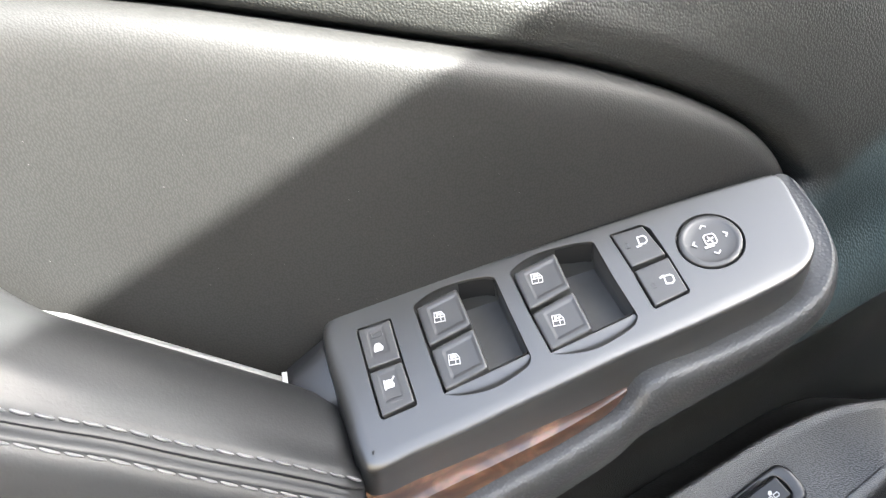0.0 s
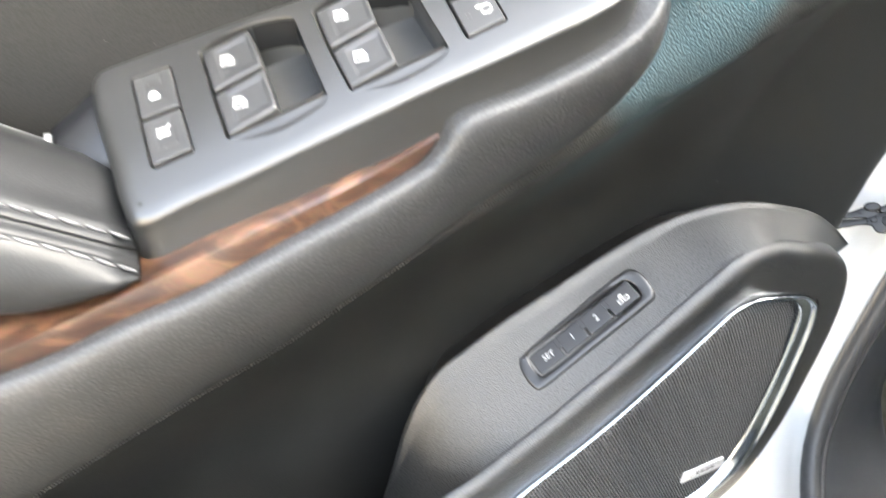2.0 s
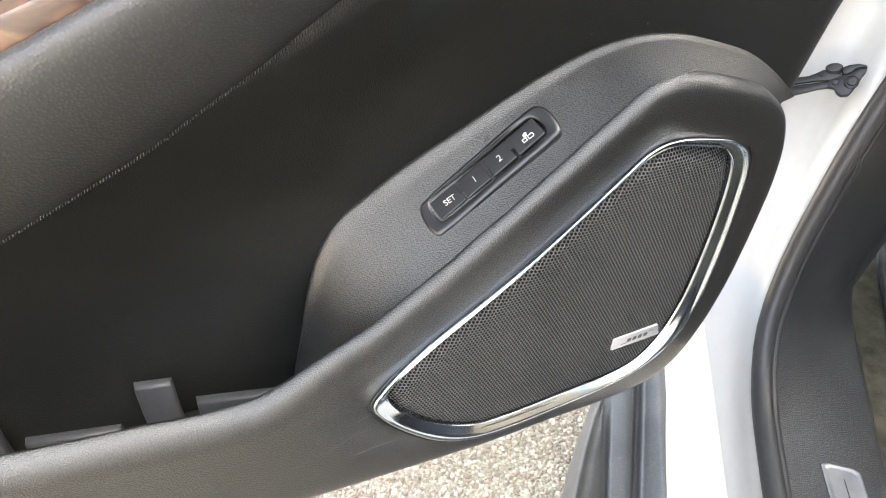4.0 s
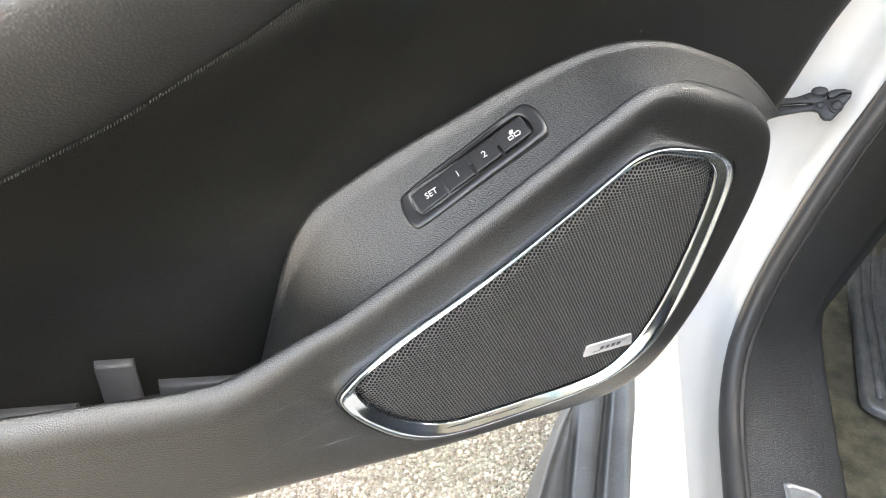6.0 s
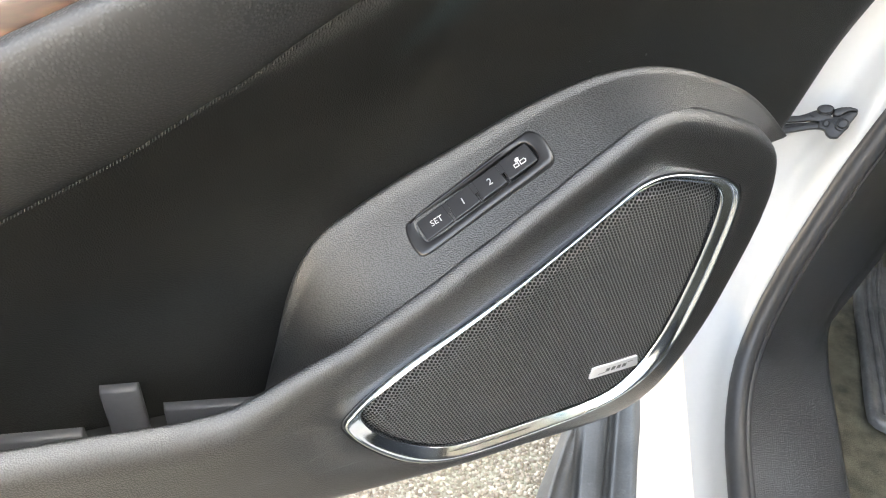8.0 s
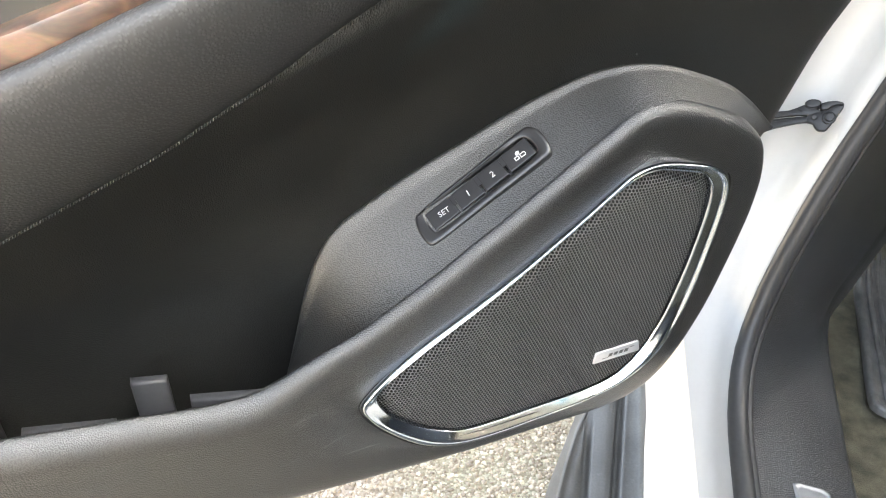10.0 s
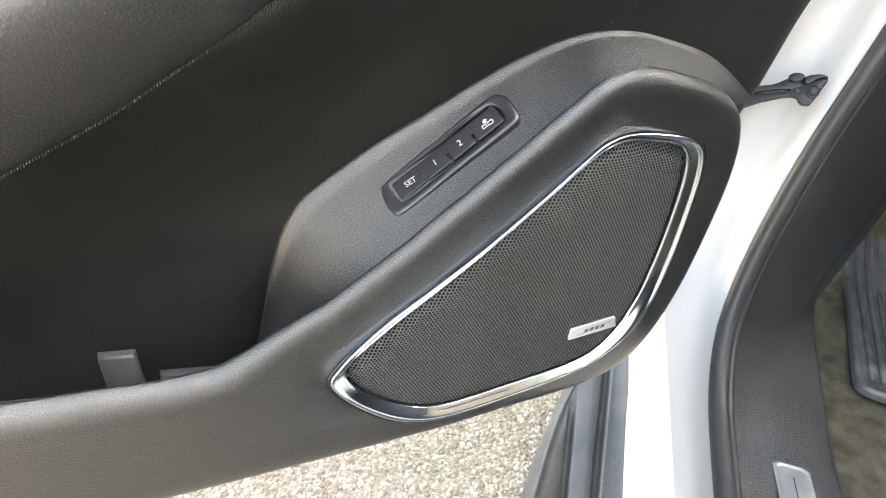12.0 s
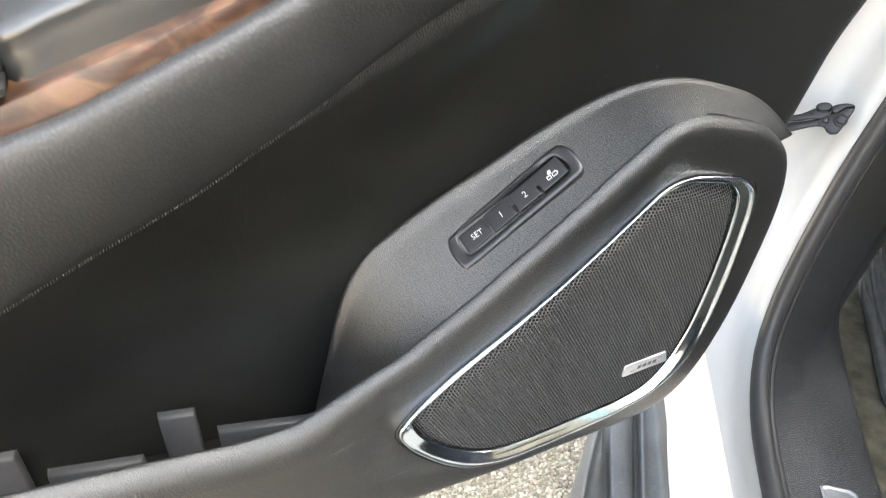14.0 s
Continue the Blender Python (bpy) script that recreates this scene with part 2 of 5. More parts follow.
class Thing:
    def __init__(self, name, axes, origin, label, category, group="", kind=""):
        self.root = new(name)
        self.origin = Vector(origin)
        self.root.matrix_world = axes @ Matrix.Translation(self.origin)
        self.root.empty_display_size = 0.05
        tagged(self.root, label, category, group, kind)

    def part(self, name, bm, material, parent=None, label="", smooth=True, solid=0.0, kind=""):
        me = bpy.data.meshes.new(name)
        bmesh.ops.translate(bm, verts=bm.verts, vec=-self.origin)
        for f in bm.faces:
            f.smooth = smooth
        bm.to_mesh(me)
        bm.free()
        for one in material if isinstance(material, (list, tuple)) else [material]:
            me.materials.append(one)
        ob = new(name, me)
        ob.parent = parent or self.root
        if solid:
            sm = ob.modifiers.new("thickness", "SOLIDIFY")
            sm.thickness, sm.offset = solid, -1
        tagged(ob, label, kind=kind)
        return ob


def smooth01(a, b, x):
    t = min(1.0, max(0.0, (x - a) / (b - a)))
    return t * t * (3 - 2 * t)


def lerp(a, b, t):
    return a + (b - a) * t


def table(pairs, x):
    """Piecewise linear look-up."""
    if x <= pairs[0][0]:
        return pairs[0][1]
    for (x0, y0), (x1, y1) in zip(pairs, pairs[1:]):
        if x <= x1:
            return lerp(y0, y1, (x - x0) / (x1 - x0))
    return pairs[-1][1]


def spline(pts, count, closed=False):
    """Even samples of a Catmull-Rom curve through the points."""
    p = [np.array(q, float) for q in pts]
    m = len(p)
    fine = []
    for i in range(m if closed else m - 1):
        if closed:
            a, b, c, d = p[(i - 1) % m], p[i], p[(i + 1) % m], p[(i + 2) % m]
        else:
            b, c = p[i], p[i + 1]
            a = p[i - 1] if i else 2 * b - c
            d = p[i + 2] if i + 2 < m else 2 * c - b
        la, lb, lc = [max(1e-6, np.linalg.norm(v)) ** 0.5 for v in (b - a, c - b, d - c)]
        for k in range(24):
            t = k / 24
            m1 = lb * ((b - a) / la - (c - a) / (la + lb) + (c - b) / lb)
            m2 = lb * ((c - b) / lb - (d - b) / (lb + lc) + (d - c) / lc)
            fine.append((2 * t**3 - 3 * t**2 + 1) * b + (t**3 - 2 * t**2 + t) * m1 + (-2 * t**3 + 3 * t**2) * c + (t**3 - t**2) * m2)
    fine.append(p[0] if closed else p[-1])
    fine = np.array(fine)
    run = np.concatenate(([0], np.cumsum(np.linalg.norm(np.diff(fine, axis=0), axis=1))))
    want = np.linspace(0, run[-1], count, endpoint=not closed)
    return np.stack([np.interp(want, run, fine[:, k]) for k in range(fine.shape[1])], axis=1)


def inset(loop, d):
    """Move a closed counter-clockwise 2D loop inwards by d (a number or one per point)."""
    prev, nxt = np.roll(loop, 1, axis=0), np.roll(loop, -1, axis=0)
    tan = nxt - prev
    tan /= np.maximum(1e-9, np.linalg.norm(tan, axis=1))[:, None]
    normal = np.stack([-tan[:, 1], tan[:, 0]], axis=1)
    return loop + normal * (np.ones(len(loop)) * d)[:, None]


def ccw(loop):
    area = np.sum(loop[:, 0] * np.roll(loop[:, 1], -1) - np.roll(loop[:, 0], -1) * loop[:, 1])
    return loop if area > 0 else loop[::-1]


def strip_rings(bm, rings, closed=False):
    """Skin a list of rings of points; returns their vertices."""
    vs = [[bm.verts.new(tuple(p)) for p in r] for r in rings]
    for a, b in zip(vs, vs[1:]):
        m = len(a)
        for i in range(m if closed else m - 1):
            j = (i + 1) % m
            try:
                bm.faces.new((a[i], a[j], b[j], b[i]))
            except ValueError:
                pass
    return vs


def fill(bm, *loops):
    """Fill the area between closed loops of vertices."""
    edges = []
    for lp in loops:
        for a, b in zip(lp, lp[1:] + lp[:1]):
            e = bm.edges.get((a, b)) or bm.edges.new((a, b))
            edges.append(e)
    bmesh.ops.triangle_fill(bm, use_beauty=True, edges=edges)


def outward(bm):
    bmesh.ops.recalc_face_normals(bm, faces=bm.faces)


def tube(points, radius, sides=10, flat=1.0):
    bm = bmesh.new()
    pts = [Vector(p) for p in points]
    rings = []
    for i, p in enumerate(pts):
        t = (pts[min(i + 1, len(pts) - 1)] - pts[max(i - 1, 0)]).normalized()
        side = t.cross(Vector((0, 0, 1)))
        if side.length < 0.1:
            side = t.cross(Vector((0, 1, 0)))
        side.normalize()
        up = side.cross(t)
        rings.append([p + side * (radius * math.cos(a)) + up * (radius * flat * math.sin(a)) for a in [2 * math.pi * k / sides for k in range(sides)]])
    vs = strip_rings(bm, rings, True)
    bm.faces.new(vs[0])
    bm.faces.new(vs[-1])
    outward(bm)
    return bm


def plane_axes(origin, e1, e2, e3):
    m = Matrix((e1, e2, e3)).transposed().to_4x4()
    m.translation = origin
    return m


def ribbon(bm, axes, points, width, lift, thick=0.0003, closed=False):
    """A flat raised stroke along 2D points (mm) on a plane."""
    p = [np.array(q, float) for q in points]
    if closed:
        p = p + [p[0]]
    for a, b in zip(p, p[1:]):
        d = b - a
        ln = np.linalg.norm(d)
        if ln < 1e-6:
            continue
        d /= ln
        s = np.array((-d[1], d[0])) * width / 2
        a2, b2 = a - d * width * 0.3, b + d * width * 0.3
        quad = [a2 - s, b2 - s, b2 + s, a2 + s]
        lo = [bm.verts.new(axes @ Vector((q[0] / 1000, q[1] / 1000, lift))) for q in quad]
        hi = [bm.verts.new(axes @ Vector((q[0] / 1000, q[1] / 1000, lift + thick))) for q in quad]
        bm.faces.new(hi)
        for i in range(4):
            bm.faces.new((lo[i], lo[(i + 1) % 4], hi[(i + 1) % 4], hi[i]))


def polygon_plate(bm, axes, points, lift, thick=0.0003):
    lo = [bm.verts.new(axes @ Vector((q[0] / 1000, q[1] / 1000, lift))) for q in points]
    hi = [bm.verts.new(axes @ Vector((q[0] / 1000, q[1] / 1000, lift + thick))) for q in points]
    bm.faces.new(hi)
    for i in range(len(points)):
        j = (i + 1) % len(points)
        bm.faces.new((lo[i], lo[j], hi[j], hi[i]))


def keycap(axes, quad, heights, depth=0.006, edge=0.0012, dish=None, plan=0.1):
    """A button over a quadrilateral (mm: back-left, back-right, front-right, front-left) with rounded edges."""
    bm = bmesh.new()
    steps = [-1, -0.985, -0.96, -0.93] + [0.9 * k / 16 for k in range(-16, 17)] + [0.93, 0.96, 0.985, 1]
    q = [np.array(c, float) for c in quad]
    mid = sum(q) / 4
    q = [c + (mid - c) / np.linalg.norm(mid - c) * 0.75 for c in q]
    wide = np.linalg.norm(q[1] - q[0]) / 2000
    deep = np.linalg.norm(q[3] - q[0]) / 2000
    rows = []
    for t in steps:
        row = []
        for s in steps:
            s2, t2 = s * (1 - plan * 0.5 * max(0, abs(t) - 0.7) ** 2 * 3), t * (1 - plan * 0.5 * max(0, abs(s) - 0.7) ** 2 * 3)
            a, b = (s2 + 1) / 2, (1 - t2) / 2
            xy = (q[0] * (1 - a) + q[1] * a) * (1 - b) + (q[3] * (1 - a) + q[2] * a) * b
            h = (heights[0] * (1 - a) + heights[1] * a) * (1 - b) + (heights[3] * (1 - a) + heights[2] * a) * b
            d = min((1 - abs(s)) * wide, (1 - abs(t)) * deep)
            if d < edge:
                h -= edge - math.sqrt(max(0.0, edge * edge - (edge - d) ** 2))
            if dish:
                s0, s1, t0, t1, low = dish
                k = min(smooth01(s0, s0 + 0.12, s), 1 - smooth01(s1 - 0.12, s1, s), smooth01(t0, t0 + 0.12, t), 1 - smooth01(t1 - 0.12, t1, t))
                h -= low * k
            row.append(axes @ Vector((xy[0] / 1000, xy[1] / 1000, h)))
        rows.append(row)
    vs = strip_rings(bm, rows)
    rim = vs[0] + [r[-1] for r in vs[1:]] + vs[-1][-2::-1] + [r[0] for r in vs[-2:0:-1]]
    down = axes.to_3x3() @ Vector((0, 0, -depth))
    low = [bm.verts.new(v.co + down) for v in rim]
    for i in range(len(rim)):
        j = (i + 1) % len(rim)
        bm.faces.new((rim[i], rim[j], low[j], low[i]))
    outward(bm)
    return bm


def lettering(text, size):
    """The built-in font as a mesh lying flat, centred."""
    cu = bpy.data.curves.new("letters", "FONT")
    cu.body, cu.size, cu.extrude, cu.align_x, cu.align_y, cu.resolution_u = text, size, 0.00015, "CENTER", "CENTER", 3
    tmp = new("letters", cu)
    bpy.context.view_layer.update()
    me = bpy.data.meshes.new_from_object(tmp.evaluated_get(bpy.context.evaluated_depsgraph_get()))
    bm = bmesh.new()
    bm.from_mesh(me)
    bpy.data.objects.remove(tmp)
    bpy.data.meshes.remove(me)
    return bm


def sharp_loop(points, most=1.8):
    """A loop along straight sides with slightly eased corners."""
    p = [np.array(q, float) for q in points]
    out = []
    for i in range(len(p)):
        a, b, c = p[i - 1], p[i], p[(i + 1) % len(p)]
        r = min(most, 0.4 * np.linalg.norm(a - b), 0.4 * np.linalg.norm(c - b))
        s = b + (a - b) / np.linalg.norm(a - b) * r
        e = b + (c - b) / np.linalg.norm(c - b) * r
        out += [s, 0.25 * s + 0.5 * b + 0.25 * e, e]
    return np.array(out)


# ---- ground ----
def ground():
    bm = bmesh.new()
    edges = [-300, -30, -3, -0.6, 0, 0.6, 1.2, 3, 30, 300]
    strip_rings(bm, [[(x, y, 0) for x in edges] for y in edges])
    outward(bm)
    me = bpy.data.meshes.new("ground")
    bm.to_mesh(me)
    bm.free()
    me.materials.append(aggregate_material())
    tagged(new("ground", me), "pale exposed aggregate paving under the open door", "ground", kind="structure")


ground()


def ground_pebbles():
    rng = random.Random(4)
    verts, faces = [], []
    ico = [(0, 0, 1), (0.89, 0, 0.45), (0.28, 0.85, 0.45), (-0.72, 0.53, 0.45), (-0.72, -0.53, 0.45), (0.28, -0.85, 0.45),
           (0.72, 0.53, -0.2), (-0.28, 0.85, -0.2), (-0.89, 0, -0.2), (-0.28, -0.85, -0.2), (0.72, -0.53, -0.2)]
    tris = [(0, 1, 2), (0, 2, 3), (0, 3, 4), (0, 4, 5), (0, 5, 1), (1, 6, 2), (2, 7, 3), (3, 8, 4), (4, 9, 5), (5, 10, 1),
            (2, 6, 7), (3, 7, 8), (4, 8, 9), (5, 9, 10), (1, 10, 6)]
    for _ in range(21000):
        x, y = rng.uniform(-0.15, 0.6), rng.uniform(0.36, 1.12)
        r = 0.0016 + 0.0036 * rng.random() ** 1.9
        a, sx, sy, sz = rng.uniform(0, 6.3), rng.uniform(0.75, 1.35), rng.uniform(0.7, 1.1), rng.uniform(0.22, 0.42)
        base = len(verts)
        for px, py, pz in ico:
            qx, qy = px * sx * r, py * sy * r
            verts.append((x + qx * math.cos(a) - qy * math.sin(a), y + qx * math.sin(a) + qy * math.cos(a), pz * sz * r + 0.0004))
        faces += [tuple(base + k for k in t) for t in tris]
    me = bpy.data.meshes.new("pebbles")
    me.from_pydata(verts, [], faces)
    me.polygons.foreach_set("use_smooth", [True] * len(faces))
    me.materials.append(pebble_material())
    tagged(new("pebbles", me), "pale tan pebbles set in the paving", "pebbles", kind="stuff")


ground_pebbles()

# ---- the car's body round the door opening ----
car = Thing("car", CAR, (1.2, -0.4, 0.0), "white car body with black sill trim at the door opening", "car")
SEAL = spline([(0.42, -1.0, 0.30), (0.42, -0.3, 0.30), (0.42, 0.3, 0.305), (0.42, 0.524, 0.314), (0.42, 0.62, 0.333), (0.422, 0.675, 0.376), (0.432, 0.71, 0.445),
               (0.447, 0.728, 0.531), (0.465, 0.743, 0.611), (0.483, 0.751, 0.682), (0.51, 0.755, 0.80), (0.55, 0.74, 0.98)], 90)


def away(i):
    """Unit way from the opening into the frame, in the opening's plane."""
    t = SEAL[min(i + 1, len(SEAL) - 1)] - SEAL[max(i - 1, 0)]
    v = np.array((0, t[2], -t[1]))
    return v / np.linalg.norm(v)


def door_frame():
    bm = bmesh.new()
    prof = [(0.012, -0.004), (0.0, 0.012), (-0.004, 0.6), (-0.010, 0.85), (-0.022, 1.0), (-0.05, 1.03), (-0.074, 1.04), (-0.081, 1.08), (-0.083, 1.16), (-0.080, 1.5)]
    rings = []
    for i, p in enumerate(SEAL):
        w = away(i)
        deep = 0.05 + 0.026 * smooth01(0.35, 0.6, p[2])
        rings.append([p + np.array((dx, 0, 0)) + w * (k * deep) for dx, k in prof])
    strip_rings(bm, rings)
    outward(bm)
    car.part("door_frame", bm, white_paint, label="white painted door frame, dusty", solid=0.002)


door_frame()
SEAL_IN = [p + np.array((0.006, 0, 0)) - away(i) * 0.006 for i, p in enumerate(SEAL)]
car.part("door_seal", tube(SEAL_IN, 0.0115, 12), rubber, label="black rubber door seal")
car.part("seal_lip", tube([p + np.array((0.017, 0, 0.002)) - away(i) * 0.004 for i, p in enumerate(SEAL)], 0.006, 8), rubber)


def sill_trim():
    inner = spline([(0.56, -1.0, 0.285), (0.56, 0.2, 0.285), (0.56, 0.57, 0.288), (0.567, 0.68, 0.293), (0.60, 0.90, 0.30), (0.68, 1.04, 0.33), (0.78, 1.19, 0.42), (0.85, 1.3, 0.62), (0.9, 1.35, 0.95)], 90)
    bm = bmesh.new()
    rows = []
    for a, b in zip(SEAL, inner):
        a = a + np.array((0.022, 0, 0.0))
        row = []
        for k in range(15):
            t = k / 14
            p = a * (1 - t) + b * t
            row.append(p + np.array((0.0, 0.0, 0.004)) * math.sin(math.pi * t))
        row.append(b + np.array((0.006, 0.001, -0.006)))
        row.append(b + np.array((0.008, 0.002, -0.06)))
        rows.append(row)
    strip_rings(bm, rows)
    outward(bm)
    trim = car.part("sill_trim", bm, plain_black, label="scuffed black moulded sill and kick trim")
    # short pale scuffs where shoes rub
    rng = random.Random(8)
    bm = bmesh.new()
    flat = [[np.array(p) for p in row[:15]] for row in rows]
    for _ in range(70):
        i, k = rng.randint(30, 58), rng.randint(3, 12)
        if not 0.35 < flat[i][k][1] < 0.86:
            continue
        a, f = flat[i][k] * 0.5 + flat[i][k + 1] * 0.5, rng.uniform(0, 6.28)
        along, side = flat[i + 1][k] - flat[i][k], flat[i][k + 1] - flat[i][k]
        d = along / np.linalg.norm(along) * math.sin(f) + side / np.linalg.norm(side) * math.cos(f)
        long, wide = rng.choice((0.0006, 0.0008, 0.001, 0.0025, 0.005)), rng.uniform(0.00012, 0.0003)
        up = np.cross(side, along)
        up = up / np.linalg.norm(up) * (1 if up[2] > 0 else -1)
        w = np.cross(up, d) * wide
        base = a + up * 0.0003
        v = [bm.verts.new(q) for q in (base - d * long, base - w, base + d * long, base + w)]
        top = bm.verts.new(base + up * 0.0002)
        for n in range(4):
            bm.faces.new((v[n], v[(n + 1) % 4], top))
    outward(bm)
    car.part("scuffs", bm, pale_scuff, trim, "short pale scuffs", kind="stuff")


sill_trim()


def sill_plate():
    bm = bmesh.new()
    loop = sharp_loop([(0.4862, 0.30), (0.4838, 0.5515), (0.4905, 0.5545), (0.5160, 0.5525), (0.5222, 0.5480), (0.5205, 0.30)], 0.0015)
    rings = []
    for d, z in ((0, 0.003), (0.001, 0.0042), (0.003, 0.0042), (0.0042, 0.0032), (0.006, 0.0032)):
        c = np.array((0.503, 0.43))
        rings.append([(c[0] + (p[0] - c[0]) * (1 - d / 0.02), c[1] + (p[1] - c[1]) * (1 - d / 0.125), 0.3055 + z) for p in loop])
    strip_rings(bm, rings, True)
    outward(bm)
    plate = car.part("sill_plate", bm, plate_metal, label="brushed metal sill plate")
    bm = bmesh.new()
    bm.faces.new([bm.verts.new(p) for p in rings[-1]])
    outward(bm)
    car.part("plate_face", bm, plate_metal, plate, "dull grey plate face")
    bm = bmesh.new()
    ribbon(bm, Matrix.Translation((0.503, 0.40, 0.3088)), [(0, -80), (0.3, 136)], 1.0, 0.0, 0.0004)
    car.part("plate_mark", bm, chrome, plate)


sill_plate()


def carpet():
    bm = bmesh.new()
    rows = []
    for j in range(34):
        y = -0.8 + j * 0.07
        rise = smooth01(1.0, 1.5, y)
        rows.append([(x, y, 0.245 + 0.4 * rise + 0.003 * math.sin(17 * x + 9 * y)) for x in np.linspace(0.55, 2.05, 24)])
    strip_rings(bm, rows)
    outward(bm)
    car.part("carpet", bm, carpet_mat, label="dirty dark footwell carpet")


carpet()


def rocker():
    # white outer sill strip, straight along the car
    bm = bmesh.new()
    strip_rings(bm, [[(x, y, z) for x, z in ((0.352, 0.40), (0.3405, 0.37), (0.3395, 0.30), (0.3385, 0.262), (0.3405, 0.256), (0.36, 0.255))] for y in np.linspace(-1.0, 0.86, 30)])
    outward(bm)
    car.part("outer_sill", bm, white_paint, label="white painted outer sill")
    bm = bmesh.new()
    rows = []
    ridge = [(-1.0, 0.236), (0.45, 0.236), (0.547, 0.2423), (0.627, 0.2517), (0.7025, 0.2641), (0.754, 0.2790), (0.86, 0.290)]
    rim = [(-1.0, 0.2190), (0.45, 0.2190), (0.537, 0.2225), (0.62, 0.233), (0.72, 0.254), (0.86, 0.283)]
    for j in range(90):
        y = -1.0 + 1.86 * j / 89
        r, e = table(ridge, y), table(rim, y)
        g = 0.3115 + 0.036 * max(-0.1, y - 0.56)
        deep = 0.021 * (1 - smooth01(0.69, 0.725, y))
        near = min(r + 0.010, 0.2715)
        prof = [(0.3565, 0.262), (0.3545, 0.175), (0.352, 0.166), (0.348, 0.1625), (g + 0.0165, 0.1610), (g + 0.0135, 0.1620), (g + 0.0115, 0.1595), (g + 0.0105, 0.139), (g + 0.0015, 0.139), (g, 0.1580), (g - 0.002, 0.1606),
                (0.303, 0.161), (0.2875, 0.1605), (0.2848, 0.159), (0.2838, 0.159 - deep * 0.9), (0.2745, 0.159 - deep), (0.2730, 0.1575), (near, 0.1560), (r + 0.003, 0.1575), (r + 0.0012, 0.1612), (r - 0.0016, 0.1610), (r - 0.005, 0.1555),
                (e + 0.006, 0.140), (e + 0.002, 0.134), (e, 0.125), (e + 0.0005, 0.112), (e + 0.005, 0.095), (0.35, 0.088)]
        rows.append([(x, y, z) for x, z in prof])
    strip_rings(bm, rows)
    outward(bm)
    car.part("rocker_cladding", bm, step_plastic, label="dusty ribbed black plastic rocker cladding")


rocker()


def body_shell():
    # roof with an added light opening; the far side and the front bulkhead close the car
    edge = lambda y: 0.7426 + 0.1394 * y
    # outline of the door's teal patch carried back along the sun; pane is unseen
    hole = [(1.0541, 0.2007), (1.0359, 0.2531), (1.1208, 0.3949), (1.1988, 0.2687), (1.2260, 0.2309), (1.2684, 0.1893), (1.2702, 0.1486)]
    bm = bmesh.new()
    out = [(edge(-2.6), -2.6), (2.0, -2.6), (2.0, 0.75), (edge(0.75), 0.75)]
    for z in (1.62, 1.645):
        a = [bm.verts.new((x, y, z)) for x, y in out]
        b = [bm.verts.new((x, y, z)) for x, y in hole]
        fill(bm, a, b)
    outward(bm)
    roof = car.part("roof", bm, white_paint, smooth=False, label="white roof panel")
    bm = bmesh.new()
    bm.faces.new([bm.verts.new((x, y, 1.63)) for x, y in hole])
    car.part("unseen_teal_pane", bm, tinted_glass(), roof, "unseen blue green pane added to cast the teal patch", smooth=False)
    # unseen added walls; far side blocks the sun, seat side darkens the door recess
    bm = bmesh.new()
    strip_rings(bm, [[(2.0, y, z) for y in (-2.6, 1.6)] for z in (0.2, 1.62)])
    strip_rings(bm, [[(x, 1.55, z) for x in (0.62, 2.1)] for z in (0.2, 1.05)])
    strip_rings(bm, [[(x, y, 1.0 - 0.05 * (y - 1.0)) for x in (0.66, 2.1)] for y in (1.15, 1.55)])
    strip_rings(bm, [[(0.64, y, z) for y in (-0.6, 0.08)] for z in (0.25, 1.25)])
    strip_rings(bm, [[(x, -0.6, z) for x in (0.42, 2.0)] for z in (0.25, 1.25)])
    outward(bm)
    car.part("unseen_inner_walls", bm, plain_black, smooth=False, solid=0.02)
    # rear flank, front wing and bonnet, plain
    bm = bmesh.new()
    rows = []
    for y in np.linspace(-2.7, -0.42, 16):
        rows.append([(0.40 - 0.06 * math.sin(math.pi * (z - 0.25) / 0.95), y, z) for z in np.linspace(0.25, 1.02, 10)])
    strip_rings(bm, rows)
    outward(bm)
    car.part("rear_flank", bm, white_paint, label="white rear door and flank", solid=0.01)
    bm = bmesh.new()
    rows = []
    for y in [0.80, 0.86, 0.92] + list(np.linspace(0.98, 2.0, 14)):
        t = max(0.0, (y - 0.98) / 1.02)
        side = [(0.42 + 0.1 * t * t - 0.05 * math.sin(math.pi * (z - 0.3) / 0.75), y, z) for z in np.linspace(0.35, 0.98 - 0.12 * t, 8)]
        rows.append(side + [(0.52 + 0.1 * t, y, 1.03 - 0.13 * t), (1.2, y, 1.08 - 0.13 * t), (2.0 - 0.1 * t, y, 1.03 - 0.13 * t)])
    strip_rings(bm, rows)
    outward(bm)
    car.part("front_wing", bm, white_paint, label="white front wing and bonnet", solid=0.01)
    for name, path in (("front_pillar", [(0.56, 0.80, 0.98), (0.66, 0.55, 1.35), (0.77, 0.25, 1.63)]), ("middle_pillar", [(0.45, -0.42, 0.3), (0.46, -0.42, 1.0), (0.60, -0.46, 1.35), (0.76, -0.50, 1.63)])):
        car.part(name, tube(spline(path, 14), 0.05, 12, 0.7), white_paint)


body_shell()


